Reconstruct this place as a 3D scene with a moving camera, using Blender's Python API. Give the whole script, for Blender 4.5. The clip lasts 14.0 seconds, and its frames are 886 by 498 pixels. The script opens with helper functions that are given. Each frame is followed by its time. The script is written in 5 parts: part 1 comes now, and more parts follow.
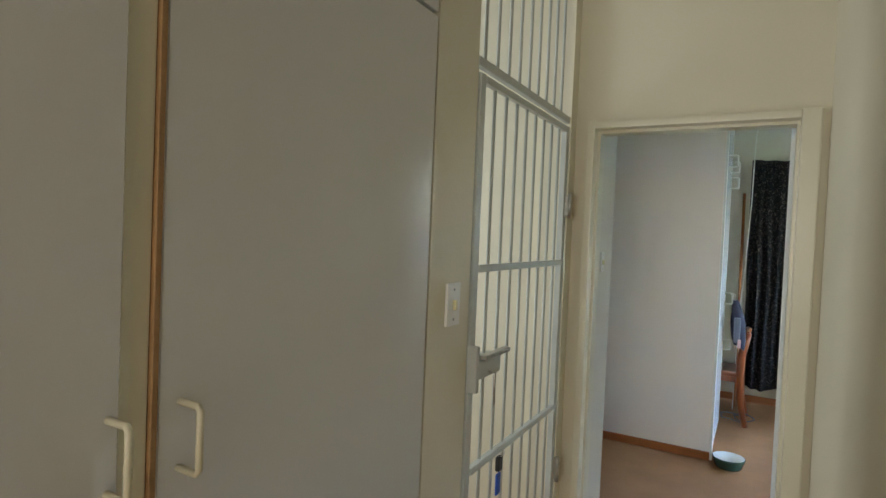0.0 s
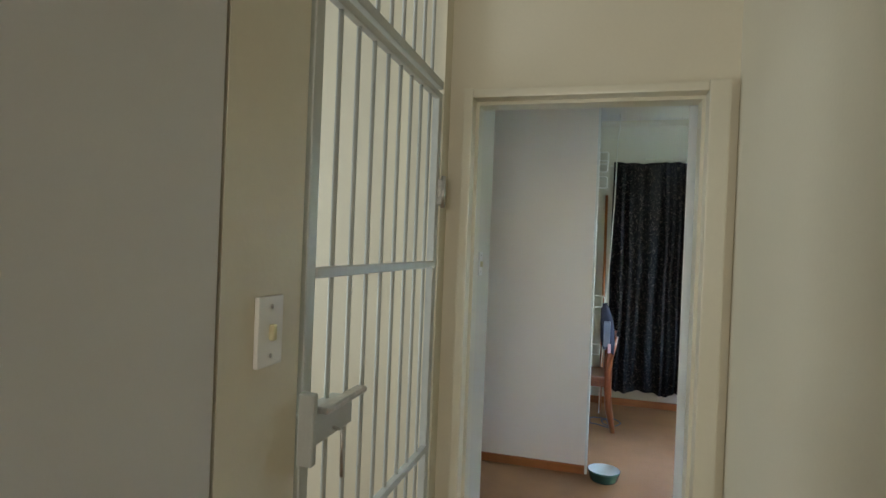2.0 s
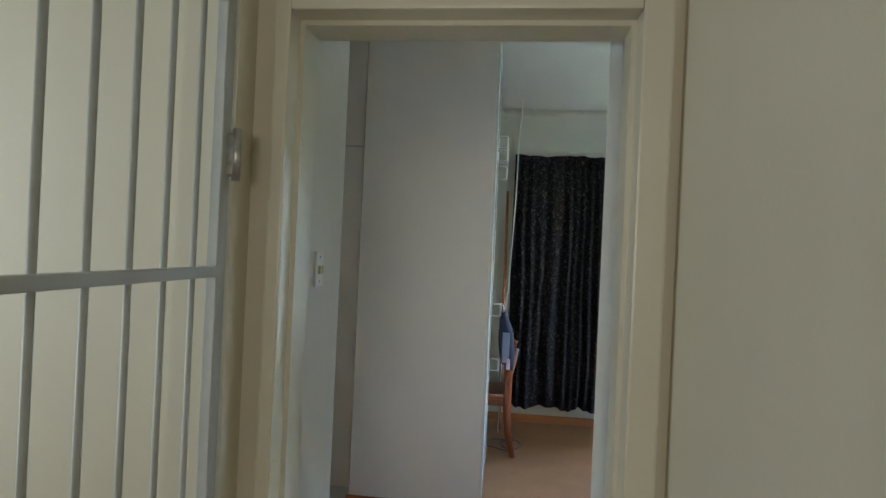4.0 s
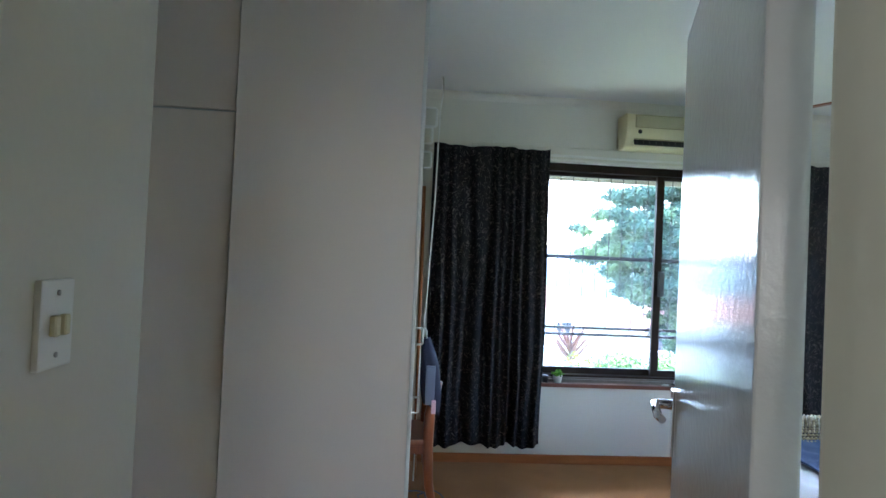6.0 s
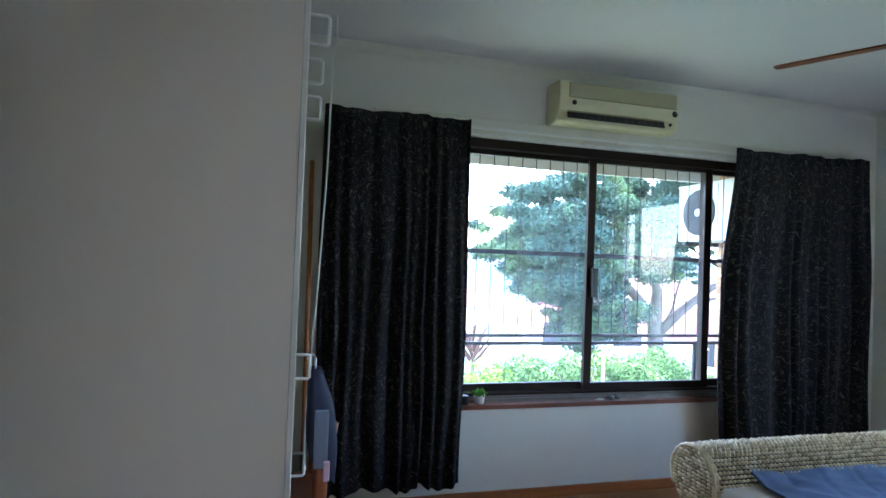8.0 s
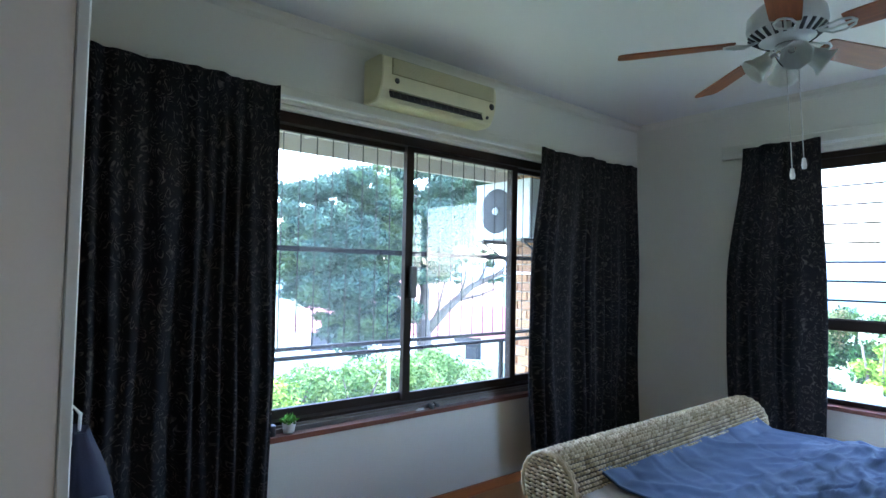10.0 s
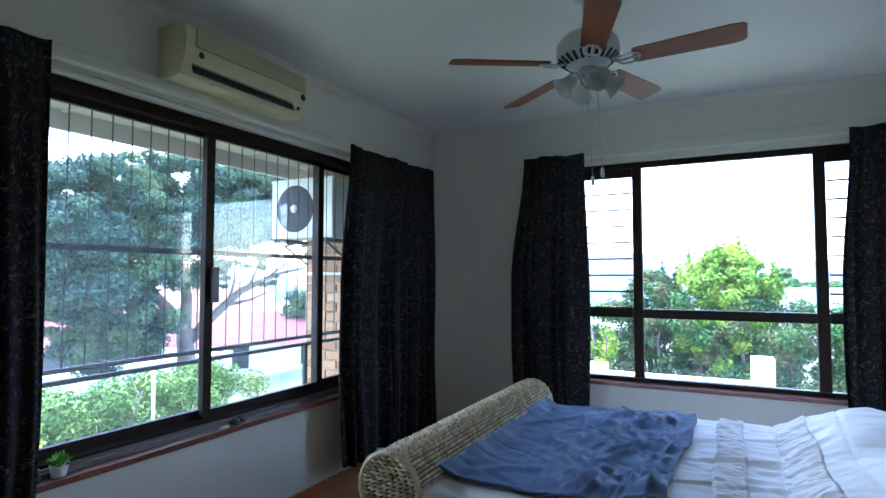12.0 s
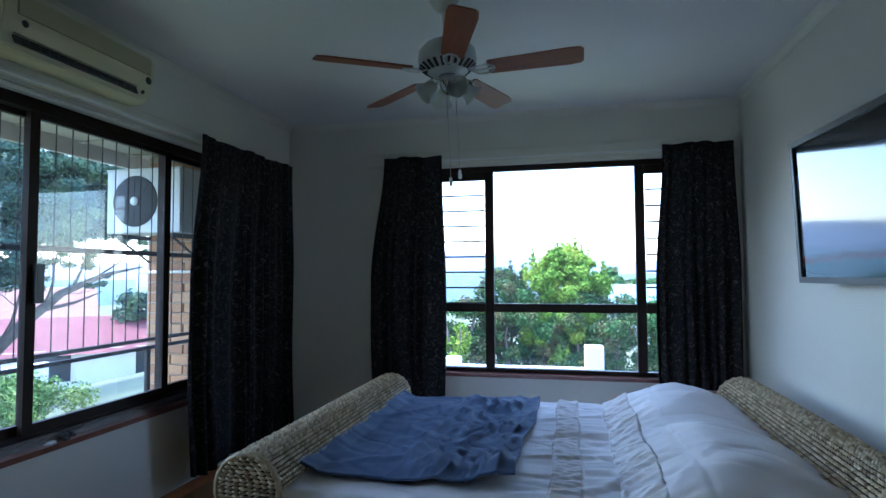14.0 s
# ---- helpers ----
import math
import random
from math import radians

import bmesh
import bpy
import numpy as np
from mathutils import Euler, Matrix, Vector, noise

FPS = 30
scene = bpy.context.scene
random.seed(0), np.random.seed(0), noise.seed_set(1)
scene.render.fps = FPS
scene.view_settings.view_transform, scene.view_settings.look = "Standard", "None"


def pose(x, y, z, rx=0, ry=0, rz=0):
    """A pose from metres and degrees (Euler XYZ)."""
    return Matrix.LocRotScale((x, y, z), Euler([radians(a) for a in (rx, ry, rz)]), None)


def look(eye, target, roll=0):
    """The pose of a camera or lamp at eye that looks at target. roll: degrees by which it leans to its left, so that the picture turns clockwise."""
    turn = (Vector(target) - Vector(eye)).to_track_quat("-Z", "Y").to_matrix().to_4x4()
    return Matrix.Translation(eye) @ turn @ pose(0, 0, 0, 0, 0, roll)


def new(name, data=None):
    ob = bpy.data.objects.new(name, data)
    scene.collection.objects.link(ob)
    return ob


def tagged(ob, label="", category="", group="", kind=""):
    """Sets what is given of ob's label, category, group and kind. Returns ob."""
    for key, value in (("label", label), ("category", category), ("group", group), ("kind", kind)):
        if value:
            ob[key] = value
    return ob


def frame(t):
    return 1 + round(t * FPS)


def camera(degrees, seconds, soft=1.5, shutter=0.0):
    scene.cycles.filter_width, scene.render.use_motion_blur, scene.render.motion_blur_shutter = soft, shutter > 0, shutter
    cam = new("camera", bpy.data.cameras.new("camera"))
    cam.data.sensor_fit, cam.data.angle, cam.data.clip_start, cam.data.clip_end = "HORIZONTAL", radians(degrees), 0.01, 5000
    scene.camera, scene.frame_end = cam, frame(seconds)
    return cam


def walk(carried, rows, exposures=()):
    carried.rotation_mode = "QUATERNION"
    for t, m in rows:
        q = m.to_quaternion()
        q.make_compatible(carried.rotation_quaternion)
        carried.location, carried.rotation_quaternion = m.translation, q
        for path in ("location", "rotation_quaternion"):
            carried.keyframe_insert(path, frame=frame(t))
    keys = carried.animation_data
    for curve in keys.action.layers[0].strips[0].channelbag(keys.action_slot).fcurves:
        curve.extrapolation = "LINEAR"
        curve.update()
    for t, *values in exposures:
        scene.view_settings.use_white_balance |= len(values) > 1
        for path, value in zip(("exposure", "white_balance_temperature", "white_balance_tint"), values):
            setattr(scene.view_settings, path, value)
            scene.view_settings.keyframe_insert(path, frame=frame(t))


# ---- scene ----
cam = camera(76.6, 14.0)
PATH = [
    (0, (0.19, 0.312, 1.571), (-0.788, 2.055, 1.516), 2.4),
    (0.5, (0.122, 0.409, 1.564), (-0.622, 2.266, 1.53), 2.4),
    (1, (0.079, 0.569, 1.552), (-0.583, 2.456, 1.53), 2.3),
    (1.5, (0.041, 0.705, 1.544), (-0.58, 2.606, 1.526), 2.3),
    (2, (-0.007, 0.845, 1.533), (-0.543, 2.771, 1.52), 2.3),
    (2.5, (-0.001, 0.995, 1.53), (-0.385, 2.958, 1.525), 2.5),
    (3, (0.039, 1.181, 1.525), (-0.257, 3.159, 1.531), 2.3),
    (3.5, (0.049, 1.366, 1.516), (-0.208, 3.349, 1.527), 2.5),
    (3.7, (0.047, 1.443, 1.522), (-0.196, 3.428, 1.524), 2.6),
    (5.8, (-0.078, 2.37, 1.554), (0.007, 4.368, 1.593), 2.2),
    (6, (-0.099, 2.448, 1.554), (0.045, 4.442, 1.589), 2.6),
    (6.5, (-0.056, 2.676, 1.558), (0.217, 4.657, 1.599), 2.4),
    (7, (-0.045, 2.897, 1.553), (0.308, 4.865, 1.599), 2.3),
    (7.2, (-0.052, 2.995, 1.545), (0.33, 4.958, 1.592), 2.3),
    (9.3, (-0.047, 3.743, 1.527), (0.875, 5.517, 1.589), 1.7),
    (9.5, (-0.068, 3.8, 1.515), (0.945, 5.523, 1.587), 1.6),
    (10, (-0.126, 3.933, 1.5), (1.135, 5.483, 1.581), 1.1),
    (10.5, (-0.15, 4.045, 1.495), (1.272, 5.449, 1.581), 0.8),
    (11, (-0.175, 4.139, 1.491), (1.394, 5.376, 1.582), 0.5),
    (11.5, (-0.223, 4.195, 1.486), (1.46, 5.271, 1.581), 0.3),
    (12, (-0.25, 4.221, 1.478), (1.526, 5.136, 1.575), 0.0),
    (12.5, (-0.279, 4.222, 1.465), (1.563, 4.994, 1.566), -0.1),
    (13, (-0.3, 4.216, 1.463), (1.593, 4.854, 1.567), -0.2),
    (13.5, (-0.313, 4.221, 1.46), (1.612, 4.752, 1.559), -0.3),
    (14, (-0.32, 4.224, 1.46), (1.629, 4.663, 1.554), -0.3),
]
EXPOSURES = [(0.0, 5.8, 6400, 10), (1.5, 5.74, 6400, 10), (3.5, 5.34, 6300, 10), (5.8, 5.3, 5850, 14), (7.2, 4.88, 5700, 14), (9.5, 4.85, 5700, 15), (11.0, 4.52, 5650, 15), (12.5, 3.95, 5550, 15), (14.0, 3.42, 5350, 14)]
walk(cam, [(t, look(eye, target, roll)) for t, eye, target, roll in PATH], EXPOSURES)

# ---- world and light ----
world = bpy.data.worlds.new("sky")
scene.world = world
world.use_nodes = True
wn = world.node_tree
sky = wn.nodes.new("ShaderNodeTexSky")
sky.sky_type, sky.sun_disc = "NISHITA", False
sky.sun_elevation, sky.sun_rotation = radians(66), radians(10)
sky.air_density, sky.dust_density, sky.ozone_density = 1.1, 1.2, 1.2
wn.nodes["Background"].inputs["Strength"].default_value = 0.15
wn.links.new(sky.outputs["Color"], wn.nodes["Background"].inputs["Color"])
sun_data = bpy.data.lights.new("sun", "SUN")
sun_data.energy, sun_data.angle, sun_data.color = 0.7, radians(14), (1.0, 0.95, 0.88)
sun = new("sun", sun_data)
sun.matrix_world = look((1.4, 8.0, 18.3), (0, 0, 0))


def fill_light(name, centre, target, w, h, watts, colour):
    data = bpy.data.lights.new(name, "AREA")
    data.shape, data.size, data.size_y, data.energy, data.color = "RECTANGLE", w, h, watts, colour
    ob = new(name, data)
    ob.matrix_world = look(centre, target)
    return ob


# unseen area lamps added as daylight for stair hall and passage; no windows built
fill_light("stair_fill_light", (-2.5, 1.7, 1.6), (0, 1.7, 1.5), 1.0, 1.2, 0.50, (0.88, 0.97, 1.0))
fill_light("passage_fill_light", (-0.1, -2.42, 1.6), (-0.1, 0, 1.5), 0.9, 1.3, 0.57, (1.0, 0.95, 0.85))

# ---- materials ----
def material(name):
    m = bpy.data.materials.new(name)
    m.use_nodes = True
    nt = m.node_tree
    return m, nt, nt.nodes["Principled BSDF"]


def node(nt, kind, **sockets):
    n = nt.nodes.new(kind)
    for k, v in sockets.items():
        n.inputs[k].default_value = v
    return n


def ramp(nt, fac, stops):
    r = nt.nodes.new("ShaderNodeValToRGB")
    while len(r.color_ramp.elements) < len(stops):
        r.color_ramp.elements.new(0.5)
    for e, (p, c) in zip(r.color_ramp.elements, stops):
        e.position, e.color = p, (*c, 1)
    nt.links.new(fac, r.inputs["Fac"])
    return r.outputs["Color"]


def coords(nt, scale=(1, 1, 1)):
    tc = nt.nodes.new("ShaderNodeTexCoord")
    mp = nt.nodes.new("ShaderNodeMapping")
    mp.inputs["Scale"].default_value = scale
    nt.links.new(tc.outputs["Object"], mp.inputs["Vector"])
    return mp.outputs["Vector"]


def noise_tex(nt, vec, scale, detail=4.0, rough=0.55):
    n = node(nt, "ShaderNodeTexNoise", Scale=scale, Detail=detail, Roughness=rough)
    nt.links.new(vec, n.inputs["Vector"])
    return n.outputs["Fac"]


def bump(nt, b, height, strength, distance=0.01):
    n = node(nt, "ShaderNodeBump", Strength=strength, Distance=distance)
    nt.links.new(height, n.inputs["Height"])
    nt.links.new(n.outputs["Normal"], b.inputs["Normal"])


def plain(name, colour, rough=0.5, metal=0.0, vary=0.08, scale=6.0, grain=120.0, relief=0.05, coat=0.0, stretch=(1, 1, 1), dist=0.002, spec=0.5):
    """A painted, plastic, metal or wooden surface with tone and grain at two scales."""
    m, nt, b = material(name)
    v = coords(nt, stretch)
    big, fine = noise_tex(nt, v, scale), noise_tex(nt, v, grain, 3.0)
    mix = node(nt, "ShaderNodeMath")
    mix.operation = "MULTIPLY_ADD"
    mix.inputs[1].default_value = 0.65
    nt.links.new(big, mix.inputs[0])
    half = node(nt, "ShaderNodeMath")
    half.operation = "MULTIPLY"
    half.inputs[1].default_value = 0.35
    nt.links.new(fine, half.inputs[0])
    nt.links.new(half.outputs[0], mix.inputs[2])
    lo = tuple(c * (1 - vary) for c in colour)
    hi = tuple(min(1, c * (1 + vary)) for c in colour)
    nt.links.new(ramp(nt, mix.outputs[0], [(0.3, lo), (0.7, hi)]), b.inputs["Base Color"])
    b.inputs["Roughness"].default_value, b.inputs["Metallic"].default_value = rough, metal
    b.inputs["Coat Weight"].default_value, b.inputs["Specular IOR Level"].default_value = coat, spec
    b.inputs["Coat Roughness"].default_value = 0.1
    if relief:
        bump(nt, b, fine, relief, dist)
    return m


def make_curtain():
    m, nt, b = material("curtain_cloth")
    v = coords(nt, (1, 1, 1))
    uv = nt.nodes.new("ShaderNodeUVMap")
    warp = node(nt, "ShaderNodeTexNoise", Scale=9.0, Detail=1.0)
    nt.links.new(uv.outputs["UV"], warp.inputs["Vector"])
    add = nt.nodes.new("ShaderNodeVectorMath")
    add.operation = "MULTIPLY_ADD"
    add.inputs[1].default_value = (0.16, 0.16, 0)
    nt.links.new(warp.outputs["Color"], add.inputs[0])
    nt.links.new(uv.outputs["UV"], add.inputs[2])
    vor = node(nt, "ShaderNodeTexVoronoi", Scale=21.0)
    nt.links.new(add.outputs[0], vor.inputs["Vector"])
    rings = node(nt, "ShaderNodeMath")
    rings.operation = "SINE"
    mul = node(nt, "ShaderNodeMath")
    mul.operation = "MULTIPLY"
    mul.inputs[1].default_value = 19.0
    nt.links.new(vor.outputs["Distance"], mul.inputs[0])
    nt.links.new(mul.outputs[0], rings.inputs[0])
    gaps = noise_tex(nt, uv.outputs["UV"], 26.0, 2.0)
    line = ramp(nt, rings.outputs[0], [(0.45, (0, 0, 0)), (0.95, (1, 1, 1))])
    keep = ramp(nt, gaps, [(0.42, (0, 0, 0)), (0.62, (1, 1, 1))])
    both = nt.nodes.new("ShaderNodeMix")
    both.data_type, both.blend_type = "RGBA", "MULTIPLY"
    both.inputs["Factor"].default_value = 1.0
    nt.links.new(line, both.inputs[6])
    nt.links.new(keep, both.inputs[7])
    colour = ramp(nt, both.outputs[2], [(0.0, (0.0155, 0.0145, 0.0165)), (1.0, (0.10, 0.088, 0.075))])
    nt.links.new(colour, b.inputs["Base Color"])
    b.inputs["Roughness"].default_value = 0.9
    b.inputs["Specular IOR Level"].default_value = 0.12
    bump(nt, b, noise_tex(nt, v, 420.0, 2.0), 0.25, 0.001)
    return m


def make_glass(name, tint=(1, 1, 1), rough=0.0, body=0.03):
    m, nt, b = material(name)
    nt.nodes.remove(b)
    clear = node(nt, "ShaderNodeBsdfTransparent", Color=(*tint, 1))
    shine = node(nt, "ShaderNodeBsdfGlossy", Roughness=rough)
    face = node(nt, "ShaderNodeLayerWeight", Blend=0.5)
    power = node(nt, "ShaderNodeMath")
    power.operation = "POWER"
    power.inputs[1].default_value = 4.5
    nt.links.new(face.outputs["Facing"], power.inputs[0])
    fres = node(nt, "ShaderNodeMath")
    fres.operation = "MULTIPLY_ADD"
    fres.inputs[1].default_value, fres.inputs[2].default_value = 0.9, 0.035
    nt.links.new(power.outputs[0], fres.inputs[0])
    mixed = nt.nodes.new("ShaderNodeMixShader")
    nt.links.new(fres.outputs[0], mixed.inputs[0])
    nt.links.new(clear.outputs[0], mixed.inputs[1])
    nt.links.new(shine.outputs[0], mixed.inputs[2])
    # translucent film paints veiling glare over the pane along with dust
    veil = node(nt, "ShaderNodeBsdfTranslucent", Color=(0.8, 0.85, 0.9, 1))
    film = nt.nodes.new("ShaderNodeMixShader")
    film.inputs[0].default_value = body
    nt.links.new(mixed.outputs[0], film.inputs[1])
    nt.links.new(veil.outputs[0], film.inputs[2])
    nt.links.new(film.outputs[0], nt.nodes["Material Output"].inputs["Surface"])
    return m


def random_tone(name, stops, rough=0.7, relief=0.2, grain=60.0, dist=0.004, island=False, spec=0.5):
    """Colour varied from piece to piece, with grain over it."""
    m, nt, b = material(name)
    info = nt.nodes.new("ShaderNodeNewGeometry" if island else "ShaderNodeObjectInfo")
    out = info.outputs["Random Per Island"] if island else info.outputs["Random"]
    col = ramp(nt, out, stops)
    v = coords(nt)
    g = noise_tex(nt, v, grain)
    mx = nt.nodes.new("ShaderNodeMix")
    mx.data_type, mx.blend_type = "RGBA", "MULTIPLY"
    mx.inputs["Factor"].default_value = 0.6
    nt.links.new(col, mx.inputs[6])
    nt.links.new(ramp(nt, g, [(0.25, (0.6, 0.6, 0.6)), (0.7, (1.15, 1.15, 1.15))]), mx.inputs[7])
    nt.links.new(mx.outputs[2], b.inputs["Base Color"])
    b.inputs["Roughness"].default_value = rough
    b.inputs["Specular IOR Level"].default_value = spec
    bump(nt, b, g, relief, dist)
    return m


def leaf_tone(name, stops, patch, patch_scale=0.9):
    """Leaves varied one by one, with paler young growth in patches."""
    m, nt, b = material(name)
    info = nt.nodes.new("ShaderNodeNewGeometry")
    col = ramp(nt, info.outputs["Random Per Island"], stops)
    area = noise_tex(nt, coords(nt), patch_scale, 3.0)
    mx = nt.nodes.new("ShaderNodeMix")
    mx.data_type = "RGBA"
    nt.links.new(ramp(nt, area, [(0.48, (0, 0, 0)), (0.66, (1, 1, 1))]), mx.inputs["Factor"])
    nt.links.new(col, mx.inputs[6])
    mx.inputs[7].default_value = (*patch, 1)
    nt.links.new(mx.outputs[2], b.inputs["Base Color"])
    b.inputs["Roughness"].default_value = 0.8
    b.inputs["Specular IOR Level"].default_value = 0.15
    return m


M_WALL = plain("cream_wall_paint", (0.70, 0.65, 0.51), 0.55, vary=0.03, scale=1.6, grain=90, relief=0.12, dist=0.003)
M_ROOMWALL = plain("off_white_wall_paint", (0.70, 0.67, 0.575), 0.5, vary=0.03, scale=1.6, grain=90, relief=0.12, dist=0.003)
M_CEIL = plain("white_ceiling_paint", (0.73, 0.72, 0.71), 0.7, vary=0.03, scale=1.2, grain=110, relief=0.06)
M_TRIM = plain("cream_gloss_paint", (0.70, 0.66, 0.52), 0.28, vary=0.03, scale=3, grain=60, relief=0.05)
M_LAMINATE = plain("white_melamine", (0.65, 0.65, 0.64), 0.2, vary=0.02, scale=2, grain=200, relief=0.03)
M_PANEL = plain("pinkish_white_panel", (0.87, 0.785, 0.70), 0.42, vary=0.03, scale=1.5, grain=160, relief=0.04)
M_EDGE = plain("brown_edge_band", (0.33, 0.19, 0.08), 0.5, vary=0.25, scale=8, grain=90)
M_WHITE = plain("white_plastic", (0.78, 0.77, 0.72), 0.35, vary=0.02)
M_IVORY = plain("ivory_plastic", (0.64, 0.585, 0.36), 0.4, vary=0.04, scale=4)
M_IVORYGRILLE = plain("ivory_grille_plastic", (0.30, 0.275, 0.15), 0.5, vary=0.06, scale=4)
M_BARS = plain("grey_white_enamel", (0.50, 0.52, 0.49), 0.4, vary=0.07, scale=14, relief=0.15)
M_LEAF = plain("white_gloss_door_paint", (0.70, 0.71, 0.70), 0.16, vary=0.03, scale=2.5, grain=45, relief=0.4, dist=0.002)
M_HANDLE = plain("aged_ivory_plastic", (0.66, 0.61, 0.45), 0.35, vary=0.05)
M_DARK = plain("black_plastic", (0.02, 0.02, 0.022), 0.4, vary=0.2)
M_BRONZE = plain("dark_bronze_aluminium", (0.032, 0.022, 0.018), 0.5, metal=0.0, vary=0.15, scale=9, spec=0.06)
M_TRACK = plain("weathered_bronze_track", (0.16, 0.14, 0.125), 0.45, metal=0.4, vary=0.2, scale=12)
M_GRILLE = plain("burglar_bar_paint", (0.04, 0.036, 0.034), 0.6, vary=0.2, spec=0.2)
M_CHROME = plain("chrome", (0.75, 0.75, 0.76), 0.12, metal=1.0, vary=0.04)
M_STEEL = plain("worn_steel", (0.50, 0.49, 0.46), 0.35, metal=0.9, vary=0.25, scale=40)
M_SILL = plain("dark_red_wood_sill", (0.17, 0.06, 0.035), 0.3, vary=0.25, scale=5, grain=40, stretch=(0.3, 6, 6), coat=0.4)
M_SKIRT = plain("orange_brown_wood_skirting", (0.38, 0.13, 0.035), 0.4, vary=0.25, scale=4, grain=50, stretch=(0.5, 0.5, 8))
M_CHAIR = plain("red_brown_chair_wood", (0.24, 0.062, 0.018), 0.3, vary=0.3, scale=6, grain=50, stretch=(6, 6, 0.6), coat=0.3)
M_BLADE = plain("red_brown_blade_wood", (0.25, 0.075, 0.022), 0.5, vary=0.3, scale=6, grain=60, stretch=(0.6, 8, 4))
M_FANBODY = plain("white_fan_metal", (0.60, 0.61, 0.58), 0.35, vary=0.05)
M_CARPET = plain("tan_carpet", (0.42, 0.205, 0.082), 0.95, vary=0.16, scale=3.0, grain=320, relief=0.9, dist=0.006)
M_DUVET = plain("pale_grey_cotton", (0.78, 0.70, 0.66), 0.85, vary=0.04, scale=5, grain=500, relief=0.2, dist=0.001)
M_THROW = plain("blue_plush", (0.068, 0.094, 0.158), 0.85, vary=0.2, scale=9, grain=300, relief=0.4, dist=0.002)
M_NAVY = plain("navy_fabric", (0.018, 0.02, 0.045), 0.85, vary=0.2, scale=9, grain=300, relief=0.3)
M_GREYCLOTH = plain("grey_fabric", (0.16, 0.17, 0.22), 0.85, vary=0.1, grain=300)
M_PINK = plain("pink_label_fabric", (0.55, 0.33, 0.36), 0.8, vary=0.1)
M_GREEN_ENAMEL = plain("green_enamel", (0.05, 0.11, 0.08), 0.25, vary=0.1, scale=10)
M_WHITE_ENAMEL = plain("white_enamel", (0.74, 0.76, 0.74), 0.22, vary=0.03)
M_BLUE = plain("blue_plastic_tag", (0.02, 0.10, 0.55), 0.35, vary=0.1)
M_CONDENSER = plain("white_condenser_sheet", (0.55, 0.57, 0.58), 0.45, vary=0.10, scale=5, grain=40)
M_FANHOLE = plain("dark_fan_guard", (0.012, 0.013, 0.015), 0.6, vary=0.2)
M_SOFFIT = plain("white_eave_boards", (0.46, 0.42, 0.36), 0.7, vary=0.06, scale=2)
M_MORTAR = plain("pale_mortar", (0.40, 0.32, 0.24), 0.95, vary=0.15, scale=20, relief=0.5)
M_WHITEWALL = plain("white_plaster", (0.80, 0.80, 0.79), 0.8, vary=0.05, scale=2, grain=40, relief=0.2)
M_REDROOF = plain("red_roof_sheet", (0.34, 0.12, 0.125), 0.8, vary=0.12, scale=3)
M_PINKROOF = plain("faded_tile_roof", (0.45, 0.25, 0.2), 0.7, vary=0.15, scale=3)
M_BLUEROOF = plain("pale_green_roof_sheet", (0.45, 0.62, 0.62), 0.5, vary=0.06, scale=2)
M_HOUSEGLASS = plain("dark_window_glass", (0.03, 0.035, 0.045), 0.08, vary=0.1)
M_ROAD = plain("grey_road", (0.30, 0.30, 0.30), 0.9, vary=0.1, scale=2)
M_BARK = plain("grey_brown_bark", (0.13, 0.10, 0.085), 0.9, vary=0.3, scale=5, grain=30, relief=0.8, stretch=(4, 4, 0.8))
M_REDLEAF = plain("red_brown_leaf", (0.15, 0.06, 0.045), 0.6, vary=0.3, scale=8)
M_HILL = plain("hazy_blue_hill", (0.24, 0.29, 0.35), 1.0, vary=0.06, scale=0.02, grain=0.2, relief=0)
M_FARWOOD = plain("hazy_far_trees", (0.13, 0.19, 0.20), 1.0, vary=0.25, scale=0.3, grain=3, relief=0)
M_GRASS = plain("green_lawn", (0.115, 0.135, 0.07), 0.95, vary=0.35, scale=0.6, grain=25, relief=0.6, dist=0.03)
M_BRICK = random_tone("tan_orange_brick", [(0.0, (0.29, 0.135, 0.06)), (0.5, (0.37, 0.185, 0.08)), (1.0, (0.43, 0.24, 0.115))])
M_FOLIAGE = leaf_tone("grey_green_leaves", [(0.0, (0.022, 0.050, 0.042)), (0.55, (0.045, 0.088, 0.066)), (1.0, (0.09, 0.14, 0.085))], (0.12, 0.175, 0.075), 0.7)
M_HEDGE = leaf_tone("dark_hedge_leaves", [(0.0, (0.022, 0.062, 0.02)), (0.6, (0.055, 0.135, 0.038)), (1.0, (0.12, 0.23, 0.06))], (0.15, 0.12, 0.055), 1.6)
M_LIME = leaf_tone("lime_leaves", [(0.0, (0.07, 0.15, 0.02)), (0.5, (0.17, 0.29, 0.035)), (1.0, (0.30, 0.42, 0.06))], (0.42, 0.48, 0.07), 2.2)
M_SHRUB = leaf_tone("soft_green_leaves", [(0.0, (0.06, 0.13, 0.03)), (0.5, (0.11, 0.20, 0.05)), (1.0, (0.19, 0.29, 0.08))], (0.26, 0.32, 0.08), 1.8)
M_SUCCULENT = random_tone("bright_succulent_leaves", [(0.0, (0.05, 0.16, 0.02)), (1.0, (0.16, 0.36, 0.06))], island=True, relief=0, rough=0.9, spec=0.06)
M_WICKER = random_tone("woven_seagrass", [(0.0, (0.32, 0.215, 0.10)), (0.5, (0.54, 0.40, 0.215)), (1.0, (0.74, 0.59, 0.36))], island=True, rough=0.6, grain=180, relief=0.4, dist=0.002)
M_CURTAIN = make_curtain()
